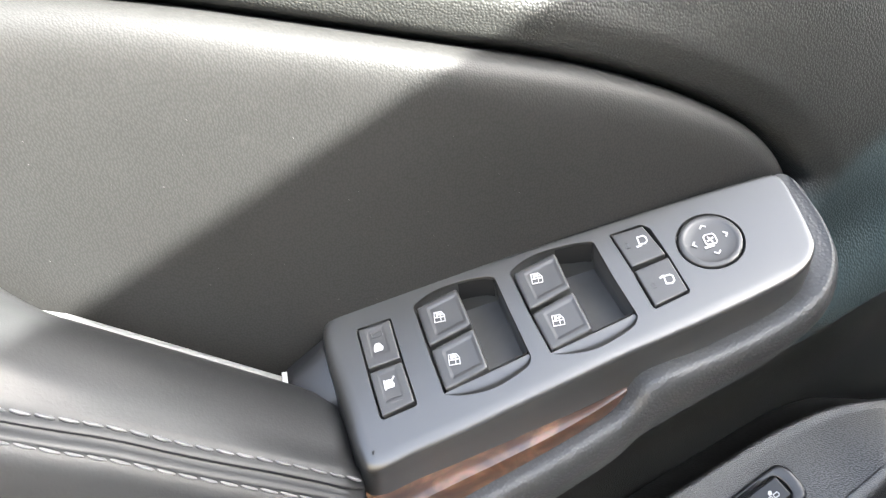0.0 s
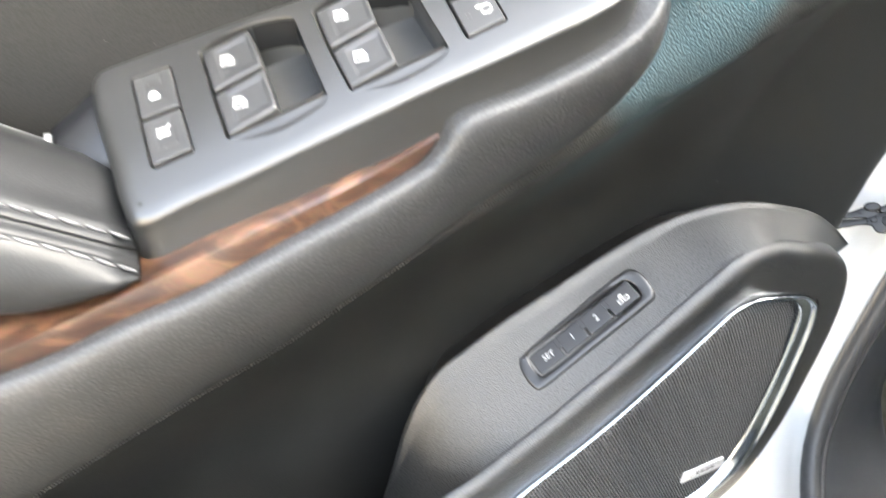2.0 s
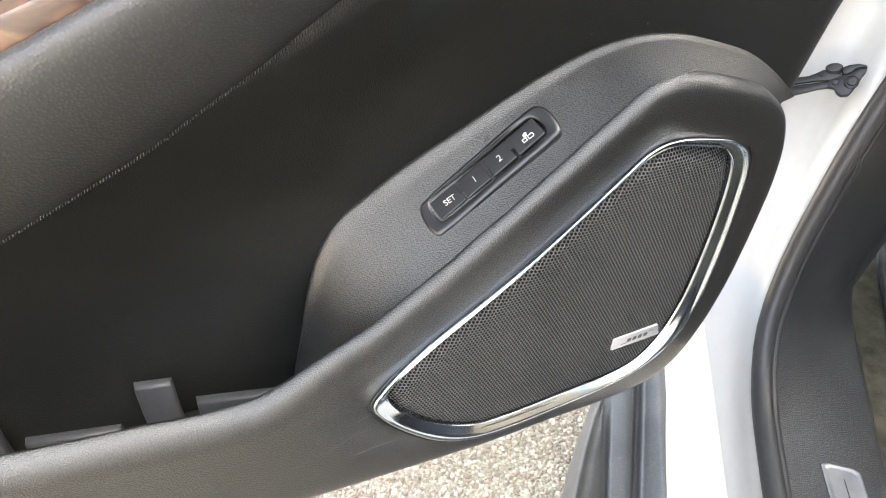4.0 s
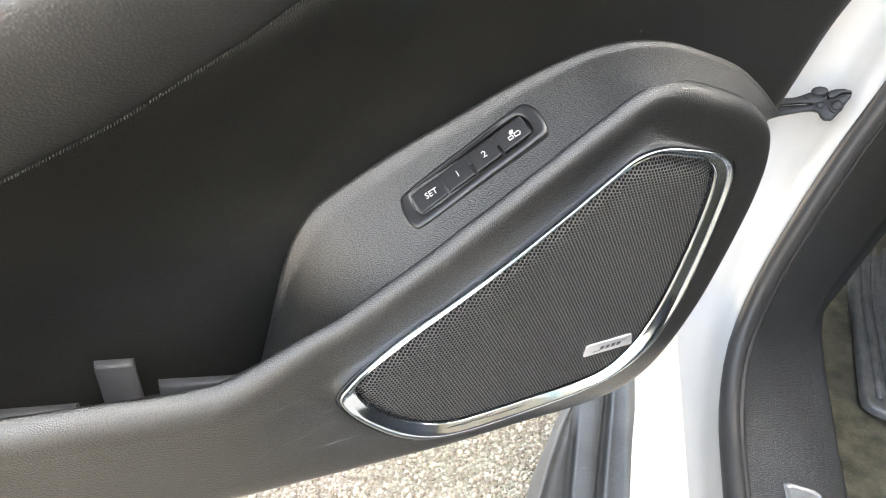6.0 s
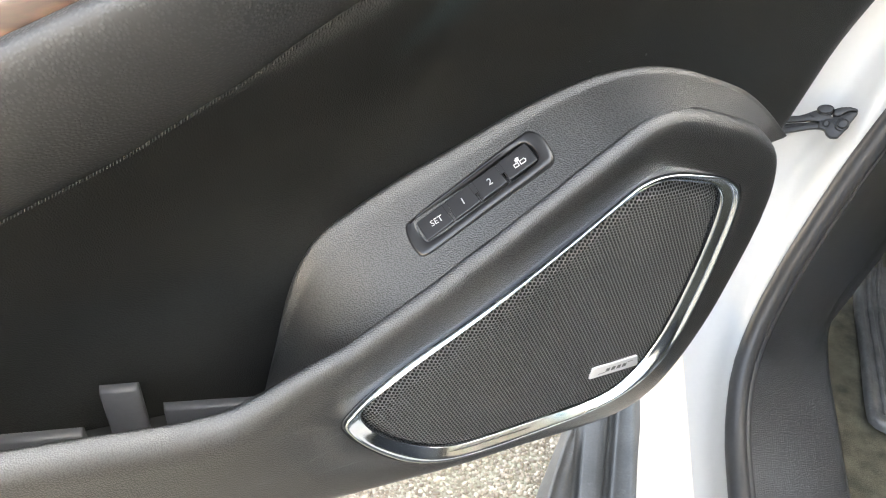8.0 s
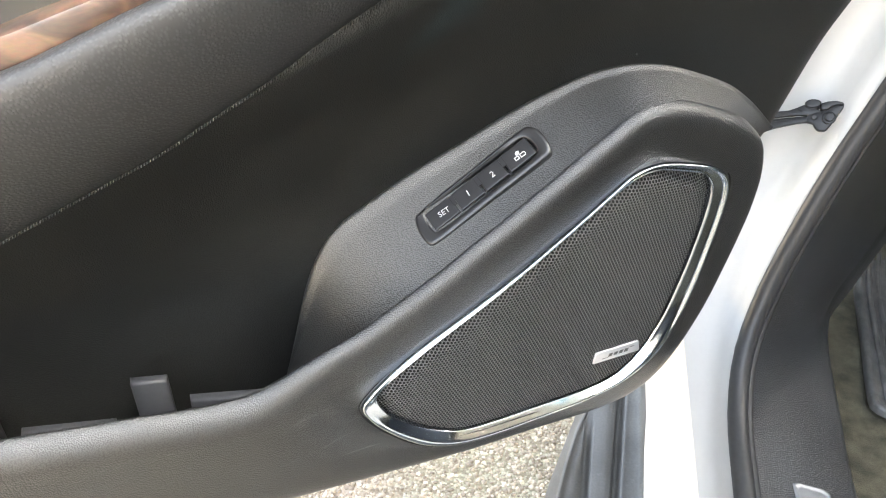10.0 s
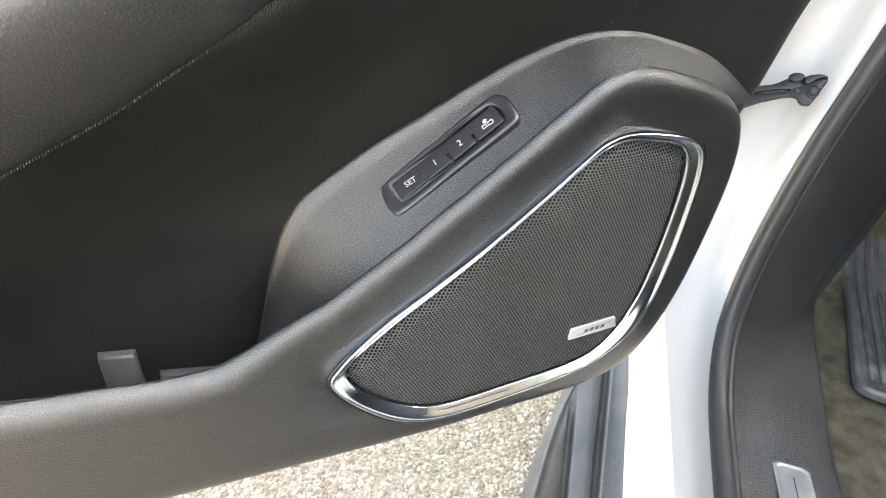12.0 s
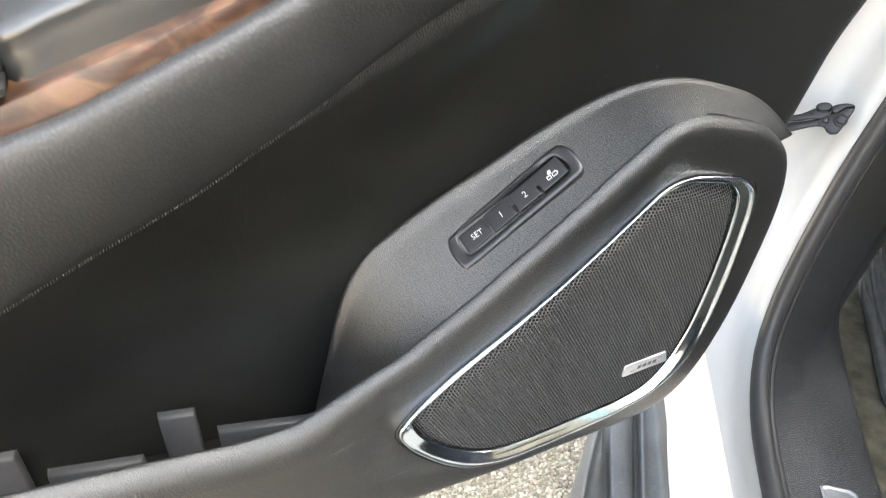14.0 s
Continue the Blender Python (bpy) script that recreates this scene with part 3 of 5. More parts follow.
def floor_mat():
    t = Thing("floor_mat", CAR, (0.8, 0.95, 0.262), "ribbed black rubber floor mat, dusty, on the carpet", "floor mat")
    bm = bmesh.new()
    loop = spline([(0.639, 0.770), (0.639, 0.754), (0.648, 0.746), (0.672, 0.738), (0.76, 0.725), (1.1, 0.70), (1.15, 0.8), (1.15, 1.15), (0.80, 1.17), (0.712, 1.15), (0.690, 1.06), (0.664, 0.91)], 140, True)
    rings = []
    for d, z in ((0, 0.253), (0.0, 0.262), (0.003, 0.2655), (0.009, 0.2655), (0.012, 0.261), (0.02, 0.261)):
        rings.append([(p[0], p[1], z + 0.12 * smooth01(1.0, 1.35, p[1])) for p in inset(loop, d)])
    vs = strip_rings(bm, rings, True)
    fill(bm, vs[-1])
    outward(bm)
    t.part("mat_base", bm, mat_rubber)
    for k in range(19):
        x = 0.6575 + 0.0138 * k
        y0, y1 = 0.768 - 0.002 * k, 1.12
        bm = tube([(x + 0.17 * (y - 0.75), y, 0.2625 + 0.12 * smooth01(1.0, 1.35, y)) for y in np.linspace(y0, y1, 12)], 0.0041, 8)
        t.part("rib", bm, mat_rubber)


floor_mat()


def door_check():
    t = Thing("door_check_strap", CAR, (0.45, 0.79, 0.62), "black steel door check link bolted to the white pillar", "door check")
    ax = plane_axes(Vector((0.449, 0.776, 0.643)), Vector((0.952, -0.207, 0.226)), Vector((-0.062, 0.591, 0.804)), Vector((-0.300, -0.780, 0.550)))

    def plate(name, points, low, high, under=None, label="", corner=1.6):
        """Pressed steel plate: outline in millimetres on the bracket's plane, with a broken edge."""
        loop = ccw(sharp_loop(points, corner))
        bm = bmesh.new()
        rings = [[ax @ Vector((p[0] / 1000, p[1] / 1000, h / 1000)) for p in inset(loop, d)] for d, h in ((0, low), (0, high - 0.8), (0.3, high - 0.25), (0.9, high))]
        vs = strip_rings(bm, rings, True)
        fill(bm, vs[-1])
        outward(bm)
        return t.part(name, bm, steel, under, label)

    def stud(name, cx, cy, r, low, high, under=None, squash=1.0, sides=18):
        bm = bmesh.new()
        rings = [[ax @ Vector(((cx + q * math.cos(a)) / 1000, (cy + q * squash * math.sin(a)) / 1000, h / 1000)) for a in [2 * math.pi * k / sides for k in range(sides)]]
                 for q, h in ((r, low), (r, high - 1.0), (r * 0.95, high - 0.3), (r * 0.84, high), (r * 0.4, high))]
        vs = strip_rings(bm, rings, True)
        bm.faces.new(vs[-1])
        outward(bm)
        return t.part(name, bm, steel, under)

    # the link: an upper and a lower strap with a slot between them
    arm = plate("link_arm", [(-66, -4), (-59.4, -1.0), (-46.8, 4.6), (-34.4, 5.5), (-26.7, 8.3), (-19.6, 11.9), (-9.8, 8.8), (-1.1, 4.0), (-4.7, -0.8), (-16.3, -0.2), (-24.8, 0.1), (-44.5, -2.1), (-59.0, -5.0), (-66, -7.5)], -3, 2.2)
    plate("link_core", [(-66, -6), (-44.4, -2.7), (-24.7, -0.8), (-13, -0.2), (-13, -5.0), (-25.3, -6.5), (-46.6, -9.3), (-66, -15)], -4, -0.8)
    plate("link_arm", [(-66, -12.0), (-59.7, -9.8), (-46.8, -6.6), (-24.5, -2.9), (-15.3, -1.4), (-8.9, -1.8), (-9.3, -8.0), (-17.7, -7.7), (-25.0, -8.7), (-47.1, -14.0), (-60.9, -19.5), (-66, -22)], -4, 1.4)
    bm = bmesh.new()
    polygon_plate(bm, ax, [(-25.9, 6.1), (-24.5, 6.9), (-20.6, 4.9), (-20.2, 3.6), (-21.8, 3.5), (-25.3, 5.2)], 0.0024, 0.0003)
    t.part("slot", bm, gap_black, arm, smooth=False)
    # bracket with its upturned upper rim, bolt on a collar, hinge pin and stub
    bracket = plate("bracket", [(-15.3, 0.4), (-7.2, 3.4), (-1.2, 5.8), (3.8, 6.4), (7.1, 9.3), (11.5, 11.4), (18.7, 10.8), (18.4, 8.1), (14.5, 1.6), (11.1, -4.9), (8.0, -10.3), (3.5, -16.8), (-3.2, -16.9), (-7.1, -14.0), (-9.7, -8.6), (-16.1, -7.4)], -5, 2.4)
    plate("rim", [(-3.6, 7.0), (-2.9, 12.7), (3.0, 14.7), (11.2, 15.3), (17.9, 13.4), (18.9, 10.6), (11.6, 11.3), (7.2, 9.0), (3.9, 6.0), (-1.2, 5.2)], -5, 4.4, bracket, corner=1.0)
    stud("collar", 5.6, -3.2, 6.9, 1.5, 3.6, bracket)
    stud("bolt", 6.3, -2.6, 5.0, 2.0, 6.0, bracket, sides=12)
    stud("stub", -9.0, -2.4, 3.3, -2, 4.4, bracket)
    stud("pin", -10.8, 11.2, 8.0, -5, 3.0, None, 0.62)
    stud("pin_cap", -11.0, 12.4, 8.0, 3.0, 5.6, None, 0.60)


door_check()

# ---- the open door ----
door = Thing("open_car_door", DOOR, (0.1, 0.36, 0.40), "open black vinyl car door with padded armrest and burl wood trim", "car door")


def seam_z(u):
    return 0.70 + 0.487 * (u - 0.05)


def n_insert(u, z):
    return 0.358 - 0.08 * (u - 0.05) - 0.22 * (z - 0.885)


def n_panel(u, z):
    zs = min(0.93, seam_z(u))
    x = min(1.0, max(0.0, (zs - z) / 0.22))
    rec = 0.304 + lerp(0.122, 0.096, smooth01(0.22, 0.40, u)) * (1 - (1 - x) ** 2)
    up = n_insert(min(u, 0.36), z) - 0.003
    up = lerp(up, 0.316, smooth01(0.24, 0.44, u)) + 0.17 * max(0.0, z - 0.95) ** 2 / (max(0.0, z - 0.95) + 0.03)
    k = smooth01(0.0, 0.07, z - zs)
    return lerp(rec, up, k)


TOP_EDGE = [(-0.45, 1.05), (-0.2, 1.077), (-0.07, 1.0755), (-0.005, 1.0685), (0.046, 1.060), (0.100, 1.0505), (0.160, 1.040), (0.193, 1.0335), (0.227, 1.0245), (0.265, 1.0116), (0.306, 0.992), (0.330, 0.973), (0.344, 0.9557)]


def door_panel():
    bm = bmesh.new()
    zs = list(np.linspace(0.39, 0.86, 48)) + list(np.linspace(0.863, 1.17, 110))
    line = spline(TOP_EDGE, 300)
    us = list(np.linspace(-0.5, -0.2, 12)) + list(np.linspace(-0.196, 0.45, 165))
    rows = []
    for z in zs:
        right = table([(0.39, 0.58), (0.42, 0.60), (0.5, 0.655), (0.60, 0.697), (0.643, 0.7215), (0.66, 0.7275), (0.70, 0.740), (0.765, 0.760), (0.9, 0.785), (1.17, 0.82)], z)
        row = []
        for u in us + list(np.linspace(0.458, right, 30)):
            n = n_panel(u, z)
            # upper trim rolls back into the groove along the insert's edge
            if z > 0.88 and u < 0.40:
                gap = math.sqrt(np.min((line[:, 0] - u) ** 2 + (line[:, 1] - z) ** 2))
                if u < 0.344 and z < table(TOP_EDGE, u):
                    gap = -gap
                n += 0.25 * max(0.0, gap - 0.008) * (1 - smooth01(0.12, 0.36, u))
                n += 0.030 * (1 - smooth01(-0.004, 0.006, gap)) + 0.008 * (1 - smooth01(0.0, 0.026, gap))
            elif u < 0.344:
                n += 0.038 * smooth01(0.02, 0.09, z - seam_z(u))
            n += 0.012 * smooth01(right - 0.02, right, u) ** 2
            row.append((u, n, z))
        row.append((right + 0.002, row[-1][1] + 0.03, z))
        rows.append(row)
    last = [(p[0], p[1] + 0.05, p[2] + 0.004) for p in rows[-1]]
    rows.append(last)
    strip_rings(bm, rows)
    outward(bm)
    door.part("door_panel", bm, leather_grain, label="black grained vinyl door panel")


door_panel()


def insert_panel():
    """Curved sheet: bows gently towards its top edge, then rolls back into the gap."""
    low = [(-0.45, 0.96), (-0.3, 0.90), (-0.12, 0.80), (-0.02, 0.735), (0.06, 0.725), (0.2, 0.83), (0.31, 0.89), (0.3395, 0.94)]
    roll = [(0.0, 0.0225), (0.0006, 0.0160), (0.002, 0.0108), (0.0045, 0.0068), (0.008, 0.0038), (0.012, 0.0018), (0.017, 0.0006), (0.023, 0.0)]
    steps = [0.0, 0.0006, 0.0015, 0.003, 0.005, 0.008, 0.012, 0.017, 0.023, 0.03, 0.04, 0.055, 0.075, 0.1, 0.14, 0.2, 0.3]
    top_line = spline([(u, z) for u, z in TOP_EDGE], 200)
    rows = []
    for k, (u, top) in enumerate(top_line):
        a, c = top_line[max(0, k - 1)], top_line[min(199, k + 1)]
        lean = (c[0] - a[0]) / math.hypot(c[0] - a[0], c[1] - a[1])
        bottom = table(low, u)
        row = [(u, n_insert(u, top) + 0.045, top)]
        for d in steps:
            z = max(bottom, top - d / max(0.35, lean))
            row.append((u, n_insert(u, z) + table(roll, d) + 0.45 * max(0.0, 0.06 - d) ** 2, z))
        rows.append(row)
    rows.append([(p[0] + 0.0012, p[1] + 0.03, p[2]) for p in rows[-1]])
    bm = bmesh.new()
    strip_rings(bm, rows)
    bmesh.ops.remove_doubles(bm, verts=bm.verts, dist=0.00001)
    outward(bm)
    door.part("insert_panel", bm, leather_fine, label="smooth dark leather-look upper insert")


insert_panel()


def pad_z(u):
    return 0.862 - 0.585 * (u - 0.02) + 2.6 * max(0.0, -0.085 - u) ** 1.5


SEAM_ONE = [(-0.34, 1.035), (-0.15, 0.940), (-0.095, 0.9125), (-0.075, 0.903), (-0.053, 0.8925), (-0.031, 0.8798), (-0.007, 0.8668), (0.015, 0.8555), (0.06, 0.8305)]
SEAM_TWO = [(-0.34, 1.027), (-0.15, 0.9315), (-0.093, 0.904), (-0.074, 0.894), (-0.053, 0.884), (-0.031, 0.8712), (-0.008, 0.8585), (0.015, 0.8465), (0.03, 0.8385), (0.06, 0.8205)]
PAD_FOOT = [(-0.34, 0.925), (-0.1, 0.843), (-0.044, 0.822), (-0.023, 0.8145), (0.001, 0.806), (0.025, 0.8055), (0.06, 0.816)]


def armrest_pad():
    one, two, foot = [spline(p, 160) for p in (SEAM_ONE, SEAM_TWO, PAD_FOOT)]
    along = lambda curve, u: float(np.interp(u, curve[:, 0], curve[:, 1]))
    crest = [(0.36, -0.03), (0.349, -0.012), (0.342, -0.002), (0.333, 0.003), (0.32, 0.0045), (0.307, 0.002), (0.296, -0.0025), (0.288, -0.0062)]
    # from the upper stitch row over a deep groove to the lower row: depth, share of the way down
    seam = [(0.2830, -0.25), (0.2798, -0.04), (0.2790, 0.06), (0.2765, 0.16), (0.2740, 0.30), (0.2733, 0.42), (0.2752, 0.50), (0.2752, 0.56), (0.2700, 0.62), (0.2676, 0.74), (0.2664, 0.90), (0.2664, 1.02), (0.2645, 1.12)]
    front = [(0.2615, 0.15), (0.2585, 0.32), (0.2572, 0.5), (0.2580, 0.68), (0.2612, 0.83), (0.2665, 0.93), (0.2740, 0.985), (0.285, 1.0), (0.31, 0.99), (0.35, 0.93)]
    us = list(np.linspace(-0.34, 0.02, 60)) + list(np.linspace(0.024, 0.060, 14))
    bm = bmesh.new()
    rows = []
    for u in us:
        tuck = 0.006 * smooth01(0.046, 0.060, u) ** 2
        z1, z2, z3 = along(one, u), along(two, u), along(foot, u)
        row = [(u, n + tuck, pad_z(u) + dz - tuck) for n, dz in crest]
        row += [(u, n + tuck, lerp(z1, z2, f) - tuck * 0.5) for n, f in seam]
        low = lerp(z1, z2, 1.12)
        row += [(u, n + tuck, lerp(low, z3, f)) for n, f in front]
        rows.append(row)
    vs = strip_rings(bm, rows, True)
    bm.faces.new(vs[0]), bm.faces.new(vs[-1])
    outward(bm)
    pad = door.part("armrest_pad", bm, leather_pad, label="padded black leather armrest with pale double stitching")
    rng = random.Random(3)
    for curve, n in ((one, 0.2786), (two, 0.2659)):
        u = -0.32
        bm = bmesh.new()
        while u < 0.055:
            length = 0.0088 + rng.uniform(-0.0004, 0.0004)
            e = u + length * 0.84
            a = Vector((u, n - 0.0003, along(curve, u) + 0.0004))
            b = Vector((e, n - 0.0004, along(curve, e) - 0.0005))
            d = (b - a).normalized()
            s = Vector((0, 1, 0))
            w = d.cross(s).normalized()
            rings = []
            for t, r in ((0, 0.0003), (0.12, 0.0007), (0.35, 0.0009), (0.65, 0.0009), (0.88, 0.0007), (1, 0.0003)):
                p = a.lerp(b, t) - s * 0.0004 * math.sin(math.pi * t)
                rings.append([p + (s * math.cos(q) + w * math.sin(q)) * r for q in [2 * math.pi * j / 6 for j in range(6)]])
            strip_rings(bm, rings, True)
            u += length
        outward(bm)
        door.part("stitching", bm, thread, pad, "row of pale grey thread stitches", kind="stuff")
    # satin strip between pad and insert
    bm = bmesh.new()
    rows = []
    for u in np.linspace(-0.099, 0.0225, 30):
        z = pad_z(u) - 0.0095
        wide = smooth01(-0.106, -0.080, u)
        rows.append([(u, 0.3365, z - 0.001), (u, 0.3372, z + 0.0010), (u, 0.3390, z + 0.0018), (u, 0.340 + 0.008 * wide, z + 0.0020 + 0.0026 * wide), (u, 0.341 + 0.010 * wide, z + 0.0020 + 0.0030 * wide), (u, 0.342 + 0.011 * wide, z + 0.0008), (u, 0.356, z - 0.006), (u, 0.337, z - 0.006)])
    vs = strip_rings(bm, rows, True)
    bm.faces.new(vs[0]), bm.faces.new(vs[-1])
    outward(bm)
    strip = door.part("satin_strip", bm, dull_silver, label="thin satin silver strip behind the armrest")
    bm = bmesh.new()
    z = pad_z(0.0235) - 0.0095
    strip_rings(bm, [[(u, 0.336, z - 0.004), (u, 0.335, z + 0.002), (u, 0.342, z + 0.0062), (u, 0.352, z + 0.0075), (u, 0.352, z - 0.004)] for u in (0.0228, 0.0232, 0.0256, 0.026)], True)
    outward(bm)
    door.part("strip_end", bm, silver, strip, "bright end of the silver strip", smooth=False)
    # moulded foot of the switch plate behind the pad's end
    bm = bmesh.new()
    rows = []
    for k in range(9):
        f = k / 8
        rows.append([(lerp(0.0262, 0.060, f), n, lerp(0.8595, 0.8850, f) - (0.352 - n) * 0.62 - d) for n, d in ((0.352, 0.0), (0.343, 0.0012), (0.335, 0.004), (0.327, 0.010), (0.322, 0.020))])
    strip_rings(bm, rows)
    outward(bm)
    door.part("armrest_end_cover", bm, button_plastic, label="dark plastic cover between armrest and switch plate", solid=0.002)


armrest_pad()

# the switch plate's own plane
BEZ = plane_axes(Vector((0.153, 0.303, 0.897)), Vector((0.939, -0.1657, 0.3013)).normalized(), Vector((0.0, 0.8761, 0.4822)).normalized(), Vector((-0.3438, -0.4528, 0.8226)).normalized())

WOOD_TOP = [(-0.30, 0.300, 0.735), (-0.10, 0.288, 0.782), (-0.056, 0.283, 0.793), (-0.03, 0.283, 0.7985), (-0.012, 0.281, 0.8005), (0.02, 0.279, 0.803), (0.045, 0.276, 0.8095), (0.083, 0.273, 0.824), (0.108, 0.273, 0.8335), (0.134, 0.272, 0.8425), (0.161, 0.2715, 0.852), (0.187, 0.271, 0.861), (0.206, 0.2695, 0.8695)]
WOOD_RIDGE = [(-0.30, 0.268, 0.720), (-0.10, 0.262, 0.772), (-0.055, 0.261, 0.7825), (-0.03, 0.261, 0.787), (-0.004, 0.261, 0.7925), (0.023, 0.262, 0.801), (0.052, 0.262, 0.8115), (0.083, 0.263, 0.822), (0.108, 0.263, 0.831), (0.133, 0.263, 0.8395), (0.159, 0.2635, 0.8485), (0.185, 0.264, 0.8595), (0.2055, 0.266, 0.8685)]
WOOD_LOW = [(-0.30, 0.268, 0.695), (-0.10, 0.262, 0.7565), (-0.059, 0.2605, 0.767), (-0.03, 0.260, 0.7735), (0.0, 0.260, 0.780), (0.02, 0.260, 0.7855), (0.05, 0.260, 0.7965), (0.078, 0.260, 0.8045), (0.103, 0.260, 0.8145), (0.13, 0.2605, 0.826), (0.157, 0.261, 0.837), (0.184, 0.262, 0.849), (0.197, 0.263, 0.856), (0.205, 0.264, 0.8655)]


def wood_trim():
    a, b, c = [spline(p, 70) for p in (WOOD_TOP, WOOD_RIDGE, WOOD_LOW)]
    bm = bmesh.new()
    tops, fronts = [], []
    for p, q, r in zip(a, b, c):
        back = np.array((0, 0.03, 0.010))
        r = r + np.array((0, 0.0022, 0))
        lift = np.array((0, -0.0004, 0.0008))
        tops.append([p + back, p * 1.0, p * 0.6 + q * 0.4 + lift, p * 0.25 + q * 0.75 + lift * 0.6, q])
        fronts.append([q, q * 0.85 + r * 0.15 + np.array((0, -0.0004, 0)), q * 0.5 + r * 0.5 + np.array((0, -0.0006, 0)), q * 0.2 + r * 0.8 + np.array((0, -0.0004, 0)), r, r + np.array((0, 0.02, 0))])
    strip_rings(bm, tops)
    vs = strip_rings(bm, fronts)
    bm.faces.new(vs[-1])
    outward(bm)
    door.part("wood_trim", bm, wood_veneer, label="glossy brown burl wood trim strip")


wood_trim()


def bolster():
    top = spline([(u, n - 0.0025, z + 0.0015) for u, n, z in WOOD_LOW[:-2]] + [(0.198, 0.2605, 0.8575), (0.2065, 0.2605, 0.8685), (0.2100, 0.2595, 0.876), (0.216, 0.2585, 0.8805), (0.246, 0.257, 0.890), (0.290, 0.2545, 0.9095), (0.310, 0.257, 0.924), (0.3205, 0.268, 0.939), (0.3235, 0.285, 0.952), (0.3235, 0.312, 0.966)], 130)
    low = spline([(-0.30, 0.305, 0.5265), (-0.10, 0.305, 0.6215), (0.0, 0.304, 0.672), (0.0673, 0.304, 0.7047), (0.1009, 0.304, 0.7204), (0.1347, 0.304, 0.7369), (0.1693, 0.304, 0.7571), (0.2035, 0.304, 0.7765), (0.2293, 0.304, 0.7935),
                  (0.27, 0.304, 0.818), (0.30, 0.304, 0.834), (0.325, 0.306, 0.850), (0.345, 0.310, 0.868), (0.357, 0.318, 0.891), (0.358, 0.332, 0.925)], 130)
    bm = bmesh.new()
    rows = []
    for p, q in zip(top, low):
        w = smooth01(0.295, 0.322, p[0])
        row = [p + np.array((-0.016 * w, 0.022 - 0.014 * w, -0.008 * w)), p + np.array((-0.004 * w, 0.004 - 0.002 * w, 0.0005)), p]
        for k in range(1, 21):
            t = (k / 20) ** 1.7
            m = p * (1 - t) + q * t
            swell = 0.0155 * math.sin(math.pi * min(1, t ** 0.70)) ** 0.8
            row.append(m + np.array((0.0, -swell, 0.0)))
        row.append(q + np.array((0, 0.006, -0.0025)))
        row.append(q + np.array((0, 0.02, 0.0)))
        rows.append(row)
    strip_rings(bm, rows)
    outward(bm)
    b = door.part("bolster", bm, leather_bolster, label="dark grey soft vinyl bolster under the wood trim")
    # sewn seam along its lower edge
    bm = bmesh.new()
    for i in range(2, 112):
        p, q = Vector(low[i]), Vector(low[i + 1])
        along = (q - p).normalized()
        across = along.cross(Vector((0, 1, 0))).normalized()
        # short slanted stitches pulled tight into a cord
        d = (along * 0.62 + across * 0.78).normalized()
        w = d.cross(Vector((0, 1, 0)))
        count = max(1, round((q - p).length / 0.0022))
        for k in range(count):
            m = p.lerp(q, k / count) + Vector((0, -0.0012, -0.0012))
            rings = [[m + d * x + (Vector((0, -1, 0)) * math.cos(t) + w * math.sin(t)) * r for t in (0, 1.57, 3.14, 4.71)] for x, r in ((-0.0013, 0.0002), (-0.0006, 0.0005), (0.0006, 0.0005), (0.0013, 0.0002))]
            strip_rings(bm, rings, True)
    outward(bm)
    door.part("seam", bm, seam_thread, b, "sewn seam", kind="stuff")


bolster()

RIDGE = [(-0.5, 0.575), (-0.2, 0.558), (-0.05, 0.5455), (0.0, 0.5425), (0.045, 0.539), (0.082, 0.5365), (0.119, 0.533), (0.139, 0.533), (0.16, 0.535), (0.18, 0.5435), (0.204, 0.5565), (0.225, 0.568), (0.247, 0.579), (0.265, 0.5915), (0.291, 0.6095), (0.313, 0.6255), (0.334, 0.6425), (0.355, 0.6575), (0.375, 0.6725), (0.396, 0.6875), (0.416, 0.7025), (0.436, 0.717), (0.456, 0.731), (0.477, 0.7375), (0.497, 0.7368), (0.525, 0.7295), (0.562, 0.7155), (0.592, 0.700)]
EDGE = [(0.613, 0.682), (0.6235, 0.655), (0.626, 0.62), (0.6225, 0.583), (0.611, 0.519), (0.597, 0.466), (0.578, 0.428), (0.560, 0.408), (0.540, 0.396), (0.515, 0.3895), (0.49, 0.387), (0.40, 0.387), (0.2, 0.384), (-0.1, 0.384), (-0.5, 0.384)]


def n_face(u):
    return 0.2855 + 0.055 * max(0.0, u - 0.34) * smooth01(0.3, 0.42, u)


CHROME = [(0.2445, 0.497), (0.252, 0.510), (0.284, 0.5425), (0.336, 0.5805), (0.378, 0.6105), (0.419, 0.642), (0.450, 0.668), (0.467, 0.681), (0.489, 0.6865), (0.526, 0.681), (0.553, 0.673), (0.568, 0.661), (0.5735, 0.645), (0.574, 0.605), (0.570, 0.55), (0.562, 0.505), (0.548, 0.469), (0.523, 0.445), (0.489, 0.4315), (0.436, 0.423), (0.380, 0.4185), (0.330, 0.4205), (0.299, 0.432), (0.268, 0.459), (0.2495, 0.483)]


panel_skin = None


